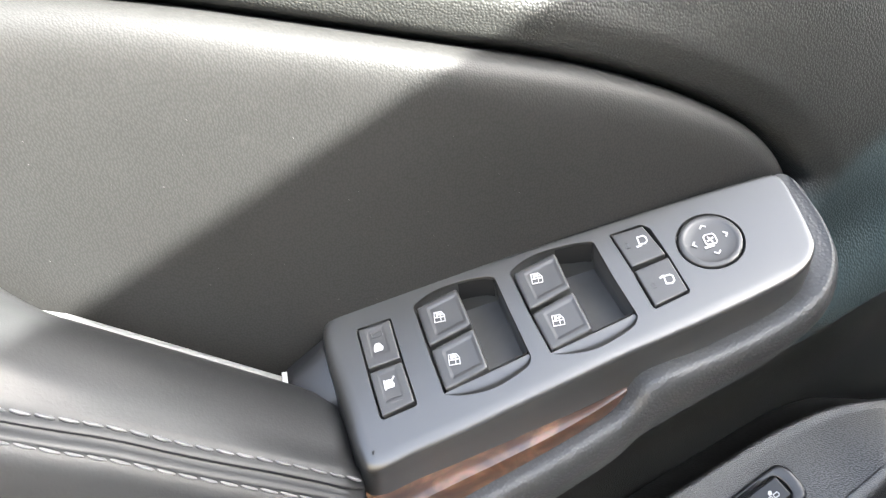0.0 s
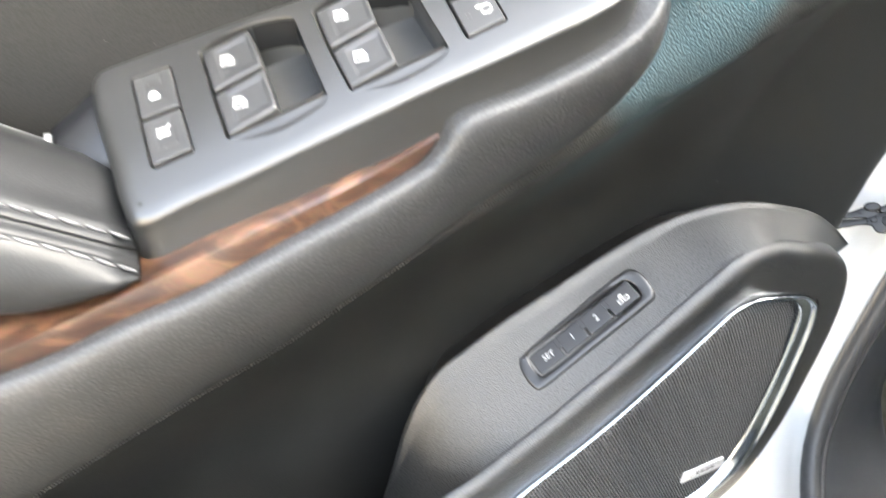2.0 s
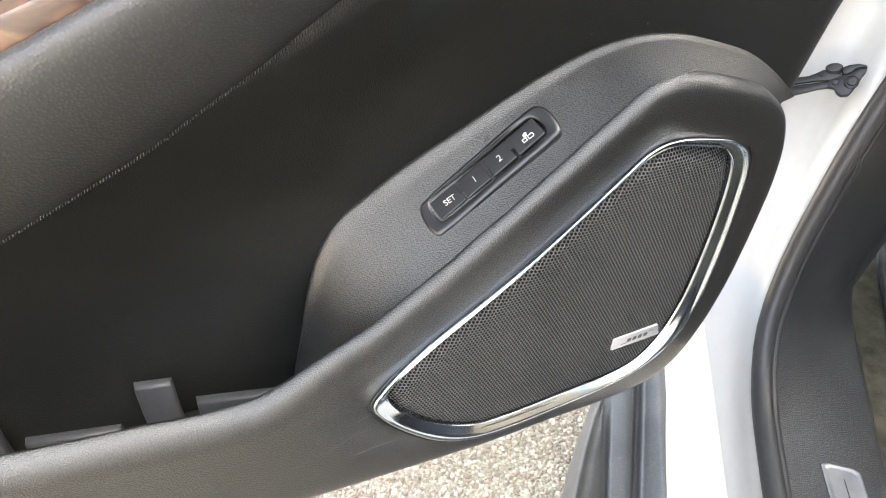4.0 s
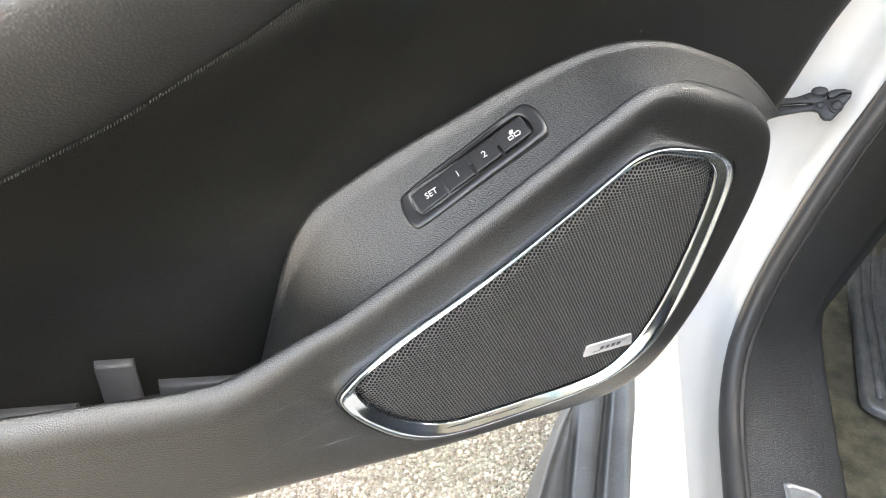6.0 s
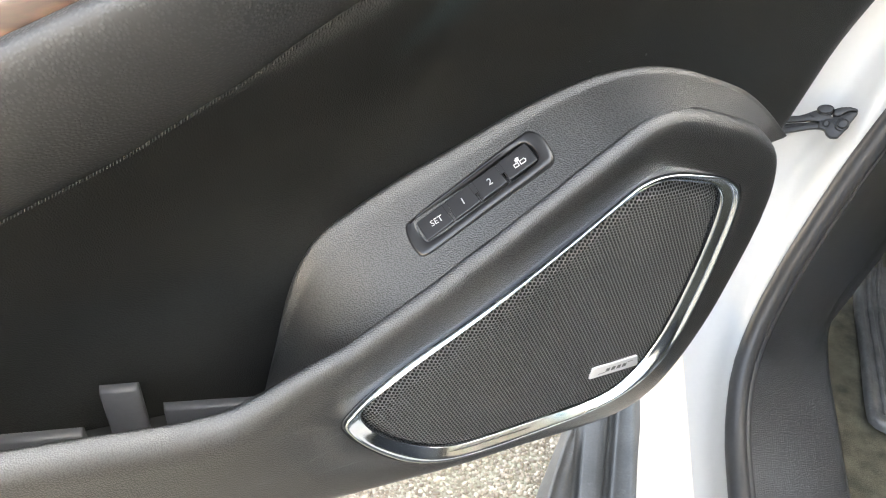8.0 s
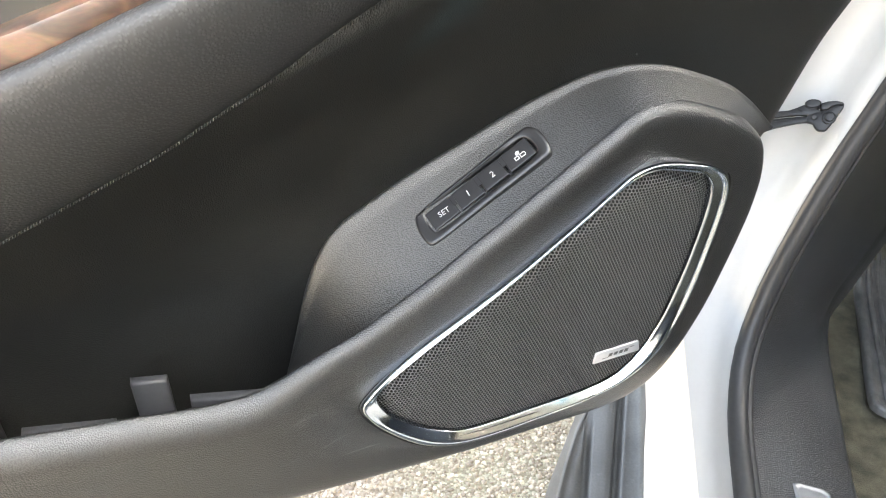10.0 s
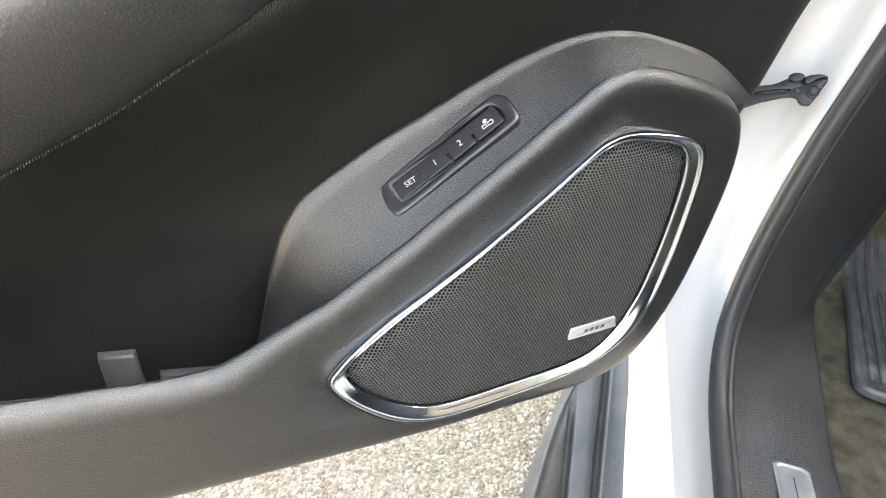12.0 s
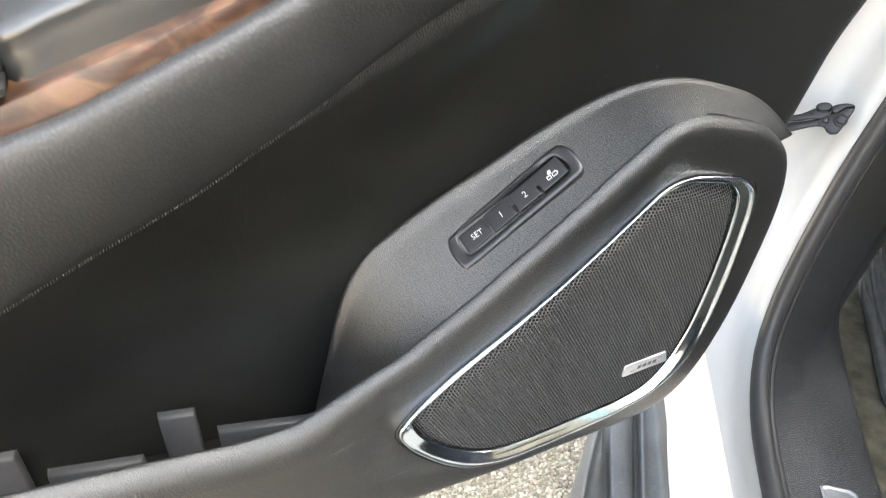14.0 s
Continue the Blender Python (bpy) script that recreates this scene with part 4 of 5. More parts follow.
def lower_panel():
    loop = spline(RIDGE + EDGE, 420, True)[::-1]
    area = 0.5 * np.sum(loop[:, 0] * np.roll(loop[:, 1], -1) - np.roll(loop[:, 0], -1) * loop[:, 1])
    if area < 0:
        loop = loop[::-1]
    upper = np.array([smooth01(0.47, 0.53, p[1]) * (1 - smooth01(0.52, 0.63, p[0])) for p in loop])
    tuck = np.array([smooth01(0.47, 0.53, p[1]) * (1 - smooth01(0.56, 0.61, p[0])) for p in loop])
    bm = bmesh.new()
    rings = []
    broad = np.array([1 - 0.55 * smooth01(0.14, 0.235, p[0]) for p in loop])
    roll = [(0.0, 0.0040), (0.0005, 0.0020), (0.0014, 0.0), (0.0028, -0.0020), (0.0048, -0.0042), (0.0075, -0.0063), (0.0115, -0.0084), (0.017, -0.0098), (0.024, -0.0102), (0.032, -0.0092), (0.042, -0.0074)]
    for d, top, side in ((0.0, 0.012, 0.14), (0.0, 0.0020, 0.028), (0.0005, -0.0008, 0.0235), (0.0014, -0.0030, 0.0185), (0.0028, -0.0049, 0.0140), (0.0048, -0.0063, 0.0102), (0.0075, -0.0069, 0.0070), (0.0115, -0.0068, 0.0045), (0.017, -0.0058, 0.0024), (0.024, -0.0040, 0.0011), (0.032, -0.0018, 0.0004), (0.042, 0.0, 0.0)):
        # the back of the upper lip tucks down behind it
        ring = inset(loop, d if side < 0.1 else 0.014 * tuck)
        rings.append([(p[0], n_face(p[0]) + lerp(side, lerp(top, table(roll, d) if side < 0.1 else top, k), w), p[1]) for p, w, k in zip(ring, upper, broad)])
    vs = strip_rings(bm, rings, True)
    cut = inset(ccw(spline(CHROME, 200, True)), 0.002)
    lip = [bm.verts.new((p[0], n_face(p[0]), p[1])) for p in cut]
    deep = [bm.verts.new((p[0], n_face(p[0]) + 0.012, p[1])) for p in cut]
    for i in range(len(lip)):
        j = (i + 1) % len(lip)
        bm.faces.new((lip[i], lip[j], deep[j], deep[i]))
    fill(bm, vs[-1], lip)
    outward(bm)
    global panel_skin
    panel_skin = BVHTree.FromBMesh(bm)
    door.part("lower_panel", bm, lower_vinyl, label="scuffed black vinyl lower panel and map pocket front")


lower_panel()


def pod_ledge():
    a = spline([(u, n_face(u) + 0.0022, z) for u, z in RIDGE[8:23]] + [(0.477, 0.293, 0.7370), (0.497, 0.295, 0.7360), (0.525, 0.299, 0.7280), (0.562, 0.308, 0.7135), (0.592, 0.319, 0.6965), (0.613, 0.330, 0.677)], 110)
    b = spline([(0.188, 0.365, 0.44), (0.195, 0.36, 0.48), (0.207, 0.36, 0.523), (0.2195, 0.36, 0.5735), (0.231, 0.36, 0.604), (0.247, 0.36, 0.6275), (0.2725, 0.36, 0.646), (0.307, 0.36, 0.6675), (0.349, 0.36, 0.6895), (0.392, 0.36, 0.7125),
                (0.433, 0.356, 0.7325), (0.454, 0.351, 0.7415), (0.479, 0.343, 0.7480), (0.506, 0.339, 0.7470), (0.536, 0.339, 0.739), (0.578, 0.343, 0.7235), (0.616, 0.349, 0.701), (0.659, 0.357, 0.669)], 110)
    bm = bmesh.new()
    rows = []
    for i, (p, q) in enumerate(zip(a, b)):
        f = i / 109
        sag = 0.0030 * smooth01(0.14, 0.32, f) * (1 - smooth01(0.30, 0.74, f))
        tan = b[min(i + 1, 109)] - b[max(i - 1, 0)]
        tan /= np.linalg.norm(tan)
        up = np.array((-tan[2], 0, tan[0]))
        row = []
        out = np.array((0.0, 1.0, 0.0))
        rim = q - out * 0.0065 + up * 0.0022
        swell = np.array((-0.529, -0.473, 0.705)) * 0.0022 * smooth01(0.05, 0.15, f)
        for t in [k / 16 for k in range(14)] + [0.85, 0.88, 0.91, 0.94, 0.97, 1.0]:
            row.append(swell * smooth01(0.86, 1.0, t) + p * (1 - t) + rim * t + np.array((0.595 * sag, 0, -0.80 * sag)) * 4 * t ** 0.95 * (1 - t ** 0.95))
        # the back edge rolls over and down
        for k in range(1, 9):
            turn = radians(100) * k / 8
            row.append(swell + rim + out * 0.0065 * math.sin(turn) - up * 0.0065 * (1 - math.cos(turn)))
        row.append(q + up * -0.03 + np.array((0, 0.04, 0)))
        rows.append(row)
    strip_rings(bm, rows)
    outward(bm)
    door.part("speaker_pod_ledge", bm, ledge_vinyl, label="black grained vinyl ledge above the loudspeaker")


pod_ledge()


def map_pocket():
    bm = bmesh.new()
    strip_rings(bm, [[(u, n, z) for u in np.linspace(-0.5, 0.22, 20)] for n, z in ((0.318, 0.394), (0.36, 0.392), (0.46, 0.394))])
    outward(bm)
    door.part("pocket_floor", bm, cup_plastic, label="dark map pocket floor", solid=0.003)

    def rib(u0, u1, z, n, lean=0.0):
        bm = bmesh.new()
        prof = [(n - 0.002, 0.385), (n - 0.002, z - 0.003), (n - 0.0012, z - 0.001), (n + 0.0005, z), (n + 0.006, z + 0.001), (n + 0.008, z - 0.001), (n + 0.009, 0.42)]
        rows = []
        for u in (u0, u0 + 0.002, u1 - 0.002, u1):
            e = 0.002 if u in (u0, u1) else 0
            rows.append([(u, y + e - lean * (u - u0), h - e) for y, h in prof])
        vs = strip_rings(bm, rows)
        for r in (vs[0], vs[-1]):
            bm.faces.new(r)
        outward(bm)
        door.part("pocket_divider", bm, pocket_plastic, label="grey plastic divider inside the map pocket")

    rib(0.0605, 0.0915, 0.4735, 0.3935, 0.16)
    rib(0.106, 0.21, 0.4405, 0.391, 0.19)
    rib(-0.035, 0.042, 0.440, 0.3935, 0.16)
    rib(-0.16, -0.052, 0.466, 0.412, 0.12)


map_pocket()


def outer_skin():
    bm = bmesh.new()
    rows = []
    for z in np.linspace(0.40, 1.12, 20):
        n = 0.50 + 0.03 * math.sin(math.pi * (z - 0.4) / 0.8)
        rows.append([(u, n, z) for u in np.linspace(-0.52, 0.62, 20)])
    strip_rings(bm, rows)
    outward(bm)
    door.part("outer_skin", bm, white_paint, label="white painted outer door skin", solid=0.004)


outer_skin()

# ---- window switch plate ----
plate = Thing("window_switch_panel", DOOR, (0.153, 0.303, 0.86), "satin charcoal switch panel with window, lock and mirror buttons", "switch panel")
CUP1 = [(-53.5, 33), (-46, 37), (-36, 39.3), (-20, 39.3), (-7, 37), (-2, 34.5), (0, 10), (3, -20), (1, -24), (-10, -28.5), (-24, -31), (-40, -29), (-48.5, -25.5), (-51.5, 5)]
CUP2 = [(7, 34), (14, 38), (26, 40.6), (43, 40), (55, 38), (59.5, 36), (61.5, 10), (64.8, -17), (62, -21), (50, -25.5), (35.5, -27.6), (22, -25.5), (13.5, -22.5), (9.5, 6)]
LOCK_HOLE = [(-90, 30.8), (-67.8, 30.8), (-66, 2), (-63.8, -25.5), (-65, -27), (-84, -28.8), (-86, -27), (-88.3, 2)]
FOLD_HOLE = [(69, 37), (88.5, 37.2), (92.5, 33), (94.8, 12), (96.2, -12.5), (95, -14), (75, -16.8), (73.6, -15), (72, 10)]
KNOB = (119.0, 12.3)


def cup_outline(c):
    """Smooth arcs at the back and the front, straight sides between them."""
    return [tuple(p) for p in spline(c[0:6], 16)] + [c[6]] + [tuple(p) for p in spline(c[7:13], 22)] + [c[13]]


def hull(points):
    """Convex outline round flat points, anticlockwise."""
    pts = sorted((float(p[0]), float(p[1])) for p in points)

    def half(seq):
        out = []
        for p in seq:
            while len(out) > 1 and (out[-1][0] - out[-2][0]) * (p[1] - out[-2][1]) - (out[-1][1] - out[-2][1]) * (p[0] - out[-2][0]) <= 1e-6:
                out.pop()
            out.append(p)
        return out[:-1]
    return half(pts) + half(pts[::-1])


def on_bez(p, h):
    return BEZ @ Vector((p[0] / 1000, p[1] / 1000, h))


def crown(b):
    """The plate droops gently towards its front edge."""
    return -0.0005 * (max(0.0, -8.0 - b) / 20.0) ** 2


def bezel():
    outer = ccw(spline([(-108, 41), (-98, 46.5), (-60, 45.6), (-14, 45.2), (60, 44.6), (115, 43.8), (150, 42.4), (163, 41.6), (169.5, 40.6), (172.5, 37), (172, 22), (170, 4), (166, -11), (157, -19.5), (144, -24), (111, -29), (80, -32.5), (49, -35.3), (17, -39.5), (-15, -43.5), (-45, -47.3), (-73, -50), (-91, -52.3), (-99, -50), (-102.5, -40), (-105, -18), (-110.5, 25)], 200, True))
    holes = [ccw(sharp_loop(h)) for h in (LOCK_HOLE, FOLD_HOLE, cup_outline(CUP1), cup_outline(CUP2))]
    holes.append(np.array([(KNOB[0] + 18.6 * math.cos(a), KNOB[1] + 18.6 * math.sin(a)) for a in [2 * math.pi * k / 48 for k in range(48)]]))
    bm = bmesh.new()
    soft = np.array([lerp(lerp(8.5, 13.0, smooth01(-88, -104, p[0]) if p[0] < -88 else 0.0), 1.2, smooth01(20, 42, p[1]) * (1.0 if p[0] > -90 else 0.35)) for p in outer])
    # a broad droop to the front, then a tight roll down
    front = np.array([(1 - smooth01(4, 38, p[1])) * (1 - 0.75 * smooth01(138, 162, p[0])) for p in outer])
    left = np.array([smooth01(-90, -102, p[0]) if p[0] < -90 else 0.0 for p in outer])
    broad = 1.5 + 4.0 * front
    drop = 0.1 + 0.5 * front
    roll = 1.2 + 2.6 * front + 4.5 * left
    turn0 = np.radians(4 + 10 * front)
    reach = 0.3 * roll
    rings = []
    for k in range(8):
        f = k / 7
        d = broad * (1 - f) + roll * (1 - np.sin(turn0)) - reach
        rings.append([on_bez(p, crown(p[1]) - e * f * f / 1000) for p, e in zip(inset(outer, d), drop)])
    for k in range(1, 7):
        t = turn0 + (math.pi / 2 - turn0) * k / 6
        d = roll * (1 - np.sin(t)) - reach
        fall = drop + roll * (np.cos(turn0) - np.cos(t))
        rings.append([on_bez(p, crown(p[1]) - e / 1000) for p, e in zip(inset(outer, d), fall)])
    # dark skirt falls nearly straight down
    last = rings[-1]
    for drop, back in ((0.006, 0.0004), (0.014, 0.0012), (0.024, 0.003), (0.032, 0.006), (0.05, 0.016)):
        rings.append([Vector((v.x, v.y + (back if v.y < 0.31 else 0.0), v.z - drop)) for v in last])
    vs = strip_rings(bm, rings, True)
    loops = [vs[0]]
    for h in holes:
        rim = [bm.verts.new(on_bez(p, crown(p[1]))) for p in h]
        loops.append(rim)
        wall = [bm.verts.new(v.co) for v in rim]
        inner = [bm.verts.new(on_bez(p, crown(p[1]) - 0.0005)) for p in inset(h, 0.4)]
        deep = [bm.verts.new(on_bez(p, -0.006)) for p in inset(h, 0.45)]
        for a, b in ((wall, inner), (inner, deep)):
            for i in range(len(a)):
                j = (i + 1) % len(a)
                bm.faces.new((a[i], a[j], b[j], b[i]))
    old = set(bm.faces)
    fill(bm, *loops)
    top = [f for f in bm.faces if f not in old]
    for _ in range(3):
        inner_edges = {e for f in top for e in f.edges if len(e.link_faces) == 2 and all(g not in old for g in e.link_faces) and e.calc_length() > 0.006}
        bmesh.ops.subdivide_edges(bm, edges=list(inner_edges), cuts=1, use_grid_fill=False)
        top = [f for f in bm.faces if f not in old and f.is_valid]
        bmesh.ops.triangulate(bm, faces=[f for f in top if len(f.verts) > 4])
        top = [f for f in bm.faces if f not in old and f.is_valid]
    back = BEZ.inverted()
    rim_verts = {v for lp in loops for v in lp}
    for v in {v for f in top for v in f.verts} - rim_verts:
        q = back @ v.co
        v.co = BEZ @ Vector((q.x, q.y, crown(q.y * 1000)))
    outward(bm)
    body = plate.part("bezel", bm, bezel_plastic, label="satin charcoal plastic bezel")
    # finger cups
    for c in (CUP1, CUP2):
        # curved rim in front, straight edge of the well behind it, and the scoop between them
        rim = spline(c[7:13], 28)
        west, east = np.array(c[12]) + (0.4, 1.6), np.array(c[7]) + (-0.8, 2.6)
        bm = bmesh.new()
        rows = []
        for k, p in enumerate(rim):
            q = east + (west - east) * (k / 27)
            rows.append([on_bez(p * (1 - f) + q * f, crown(p[1]) * (1 - f) + crown(q[1]) * f - 0.0005 - 0.0026 * smooth01(0.0, 0.35, f) + 0.0004 * f) for f in (0, 0.1, 0.25, 0.45, 0.7, 0.92, 1)])
        strip_rings(bm, rows)
        outward(bm)
        plate.part("finger_scoop", bm, bezel_plastic, body, "shallow curved scoop before the switches")
        loop = ccw(sharp_loop([tuple(p) for p in spline(c[0:6], 16)] + [c[6], tuple(east), tuple(west)] + c[13:]))
        front = np.array([1.0 if p[1] < min(east[1], west[1]) + 6 else 0.0 for p in loop])
        rows = []
        for d, f in ((0.3, 0.0), (0.6, 0.25), (1.0, 0.6), (1.6, 0.9), (2.8, 1.0)):
            ring = inset(loop, d)
            rows.append([on_bez(p, lerp(-0.0005 - 0.0022 * w, -0.0125 - 0.013 * (p[1] + 20) / 58, f)) for p, w in zip(ring, front)])
        bm = bmesh.new()
        strip_rings(bm, rows, True)
        floor_edge = hull(inset(loop, 1.4))
        bm.faces.new([bm.verts.new(on_bez(p, -0.01235 - 0.013 * (p[1] + 20) / 58)) for p in floor_edge])
        outward(bm)
        plate.part("finger_cup", bm, cup_plastic, body, "recessed matt black finger cup")
    # black strip just before each cup's back wall stands in for its shade
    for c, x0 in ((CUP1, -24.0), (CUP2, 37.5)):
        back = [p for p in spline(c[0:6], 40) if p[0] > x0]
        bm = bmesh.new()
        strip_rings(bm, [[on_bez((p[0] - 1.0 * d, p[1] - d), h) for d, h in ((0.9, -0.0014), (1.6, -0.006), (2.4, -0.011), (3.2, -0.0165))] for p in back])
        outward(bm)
        plate.part("cup_wall_shade", bm, gap_black, body, "black strip painted in for shade on the cup back wall")
    for c in (LOCK_HOLE, FOLD_HOLE):
        bm = bmesh.new()
        bm.faces.new([bm.verts.new(on_bez(p, -0.0058)) for p in ccw(sharp_loop(c))])
        plate.part("button_well", bm, gap_black, body, smooth=False)
    bm = bmesh.new()
    bm.faces.new([bm.verts.new(on_bez(p, -0.0058)) for p in holes[-1]])
    plate.part("knob_well", bm, gap_black, body, smooth=False)


bezel()


def window_icon(center, lift, flip=False):
    bm = bmesh.new()
    x, y = center
    s = -1 if flip else 1
    ax = BEZ @ Matrix.Translation((x / 1000, y / 1000, 0)) @ Matrix.Rotation(radians(-8), 4, "Z") @ Matrix.Diagonal((0.88, 0.88, 1, 1))
    ribbon(bm, ax, [(-3.4, -3.6), (3.6, -3.6), (3.6, 0.6), (1.6, 3.6), (-3.4, 3.6)], 0.5, lift, closed=True)
    ribbon(bm, ax, [(-3.4, -0.2), (3.6, -0.2)], 0.6, lift)
    polygon_plate(bm, ax, [(-2.2, 0.4), (-1.0, 0.4), (-0.2 * s, 2.9), (-2.2, 2.9)], lift)
    ribbon(bm, ax, [(0.9, -2.8), (0.9, 2.2)], 0.55, lift)
    ribbon(bm, ax, [(-0.2, 1.2), (0.9, 2.5), (2.0, 1.2)], 0.6, lift)
    return bm


def switches():
    quads = [[(-53, 32), (-25, 35), (-22.4, 8.2), (-51.2, 4.4)], [(-51, 2.8), (-22.2, 6.8), (-20.4, -20.2), (-48.6, -24.2)],
             [(7.4, 33.2), (36.4, 36.7), (37.2, 10.6), (9.6, 6.4)], [(9.7, 4.8), (37.6, 9.2), (39.8, -17.6), (13.1, -21)]]
    icons = [(-39.7, 20.4), (-38, -8), (20.8, 24.3), (23.6, -5.2)]
    for q, c in zip(quads, icons):
        q[0], q[3] = (q[0][0] + 0.7, q[0][1]), (q[3][0] + 0.7, q[3][1])
        cap = keycap(BEZ, q, (0.0, 0.0024, 0.002, -0.0004), 0.009, 0.0016, (-0.58, 0.88, -0.72, 0.74, 0.0006), 0.25)
        k = plate.part("window_switch", cap, key_plastic, label="black rocker window switch")
        a = (c[0] - q[0][0]) / (q[1][0] - q[0][0])
        plate.part("window_symbol", window_icon(c, 0.0022 * a - 0.0004, q is quads[1]), icon_white, k, "white window symbol", smooth=False)
    # lock and unlock
    pair = [[(-89.2, 30.0), (-68.4, 30.0), (-66.9, 2.8), (-87.4, 2.2)], [(-87.3, 1.0), (-66.8, 1.5), (-64.6, -25.0), (-84.9, -27.6)]]
    for i, q in enumerate(pair):
        k = plate.part("lock_button", keycap(BEZ, q, (0.0006,) * 4, 0.006, 0.0009, (-0.6, 0.55, -0.55, 0.85, 0.0003), 0.12), key_plastic, label="black door lock button")
        bm = bmesh.new()
        x, y = ((-78.6, 14.1), (-76.7, -10.0))[i]
        ax = BEZ @ Matrix.Translation((x / 1000, y / 1000, 0))
        polygon_plate(bm, ax, [(-2.6, -2.4), (2.4, -2.4), (3.0, -0.4), (1.0, 2.6), (-1.4, 2.6), (-2.6, 0.6)], 0.0005)
        if i:
            ribbon(bm, ax, [(1.6, 1.6), (3.4, 3.6)], 0.8, 0.0005)
            ribbon(bm, ax, [(-2.6, -2.6), (-2.6, 2.6)], 0.9, 0.0005)
        plate.part("lock_symbol", bm, icon_white, k, "white padlock symbol", smooth=False)
        bm = bmesh.new()
        yy = 22.5 if i == 0 else -19.5
        ribbon(bm, BEZ @ Matrix.Translation(((x + (0.5 if i == 0 else 2.5)) / 1000, yy / 1000, 0)), [(-3.2, -1.4), (3.2, -1.4), (3.2, 1.4), (-3.2, 1.4)], 0.6, 0.0005, closed=True)
        plate.part("indicator", bm, icon_dim, k, smooth=False)
    # mirror fold buttons
    pair = [[(69.8, 36.3), (89.5, 36.0), (94.0, 12.6), (72.6, 11.2)], [(73.0, 9.6), (94.2, 11.4), (95.6, -12.8), (74.8, -15.8)]]
    for i, q in enumerate(pair):
        k = plate.part("mirror_fold_button", keycap(BEZ, q, (0.0006,) * 4, 0.006, 0.0009, None, 0.15), key_plastic, label="black mirror button")
        x, y = ((84.6, 26.2), (88.1, -2.7))[i]
        ax = BEZ @ Matrix.Translation((x / 1000, y / 1000, 0)) @ Matrix.Rotation(radians(-6), 4, "Z")
        bm = bmesh.new()
        ribbon(bm, ax, [(-1.8, -2.2), (1.4, -2.6), (2.9, -1.0), (2.9, 1.6), (1.6, 2.8), (-1.8, 2.6)], 0.8, 0.0006, closed=True)
        ribbon(bm, ax, [(-3.4, -3.6), (-1.0, -3.2)] if i == 0 else [(-4.0, 2.0), (-2.0, 3.0)], 1.1, 0.0006)
        plate.part("mirror_symbol", bm, icon_white, k, "white mirror symbol", smooth=False)
        bm = bmesh.new()
        ribbon(bm, BEZ @ Matrix.Translation(((x - 8.5) / 1000, (y - 0.5) / 1000, 0)), [(-0.9, -1.7), (0.9, -1.7), (0.9, 1.7), (-0.9, 1.7)], 0.5, 0.0006, closed=True)
        plate.part("indicator", bm, icon_dim, k, smooth=False)
    # mirror knob
    bm = bmesh.new()
    rings = []
    for rr, h in ((17.1, -0.006), (17.1, 0.0001), (16.8, 0.0005), (16.0, 0.0008), (14.4, 0.0008), (13.8, 0.0006), (13.0, 0.0003), (8.0, 0.0003), (3.0, 0.0003)):
        rings.append([on_bez((KNOB[0] + rr * math.cos(a), KNOB[1] + rr * math.sin(a)), h) for a in [2 * math.pi * k / 64 for k in range(64)]])
    v = strip_rings(bm, rings, True)
    bm.faces.new(v[-1])
    outward(bm)
    k = plate.part("mirror_knob", bm, key_plastic, label="round black mirror adjuster knob")
    bm = bmesh.new()
    ax = BEZ @ Matrix.Translation((KNOB[0] / 1000, (KNOB[1] + 0.4) / 1000, 0)) @ Matrix.Rotation(radians(-4), 4, "Z")
    ribbon(bm, ax, [(-2.4, -2.9), (2.4, -3.1), (3.2, -2.0), (3.2, 2.2), (2.2, 3.4), (-2.0, 3.4), (-3.0, 2.2), (-3.0, -2.0)], 0.75, 0.0008, closed=True)
    for a in range(4):
        c, s = math.cos(a * math.pi / 2 + 0.4), math.sin(a * math.pi / 2 + 0.4)
        ribbon(bm, ax, [(0.5 * c, 0.5 * s), (1.9 * c, 1.9 * s)], 0.9, 0.0008)
    ribbon(bm, ax, [(-4.2, -4.6), (0.6, -4.2)], 1.3, 0.0008)
    for a in range(4):
        r2 = Matrix.Rotation(a * math.pi / 2 + 0.1, 4, "Z")
        ribbon(bm, ax @ r2, [(-1.6, 8.6), (0, 10.0), (1.6, 8.6)], 0.8, 0.0009)
    plate.part("mirror_symbol", bm, icon_white, k, "white mirror symbol and four arrows", smooth=False)


switches()

# ---- seat memory switch ----
MEM = plane_axes(Vector((0.356, 0.315, 0.665)) + Vector((-0.529, -0.473, 0.705)) * 0.0080, Vector((0.8034, -0.0111, 0.5954)).normalized(), Vector((-0.2737, 0.8811, 0.3857)).normalized(), Vector((-0.529, -0.473, 0.705)).normalized())


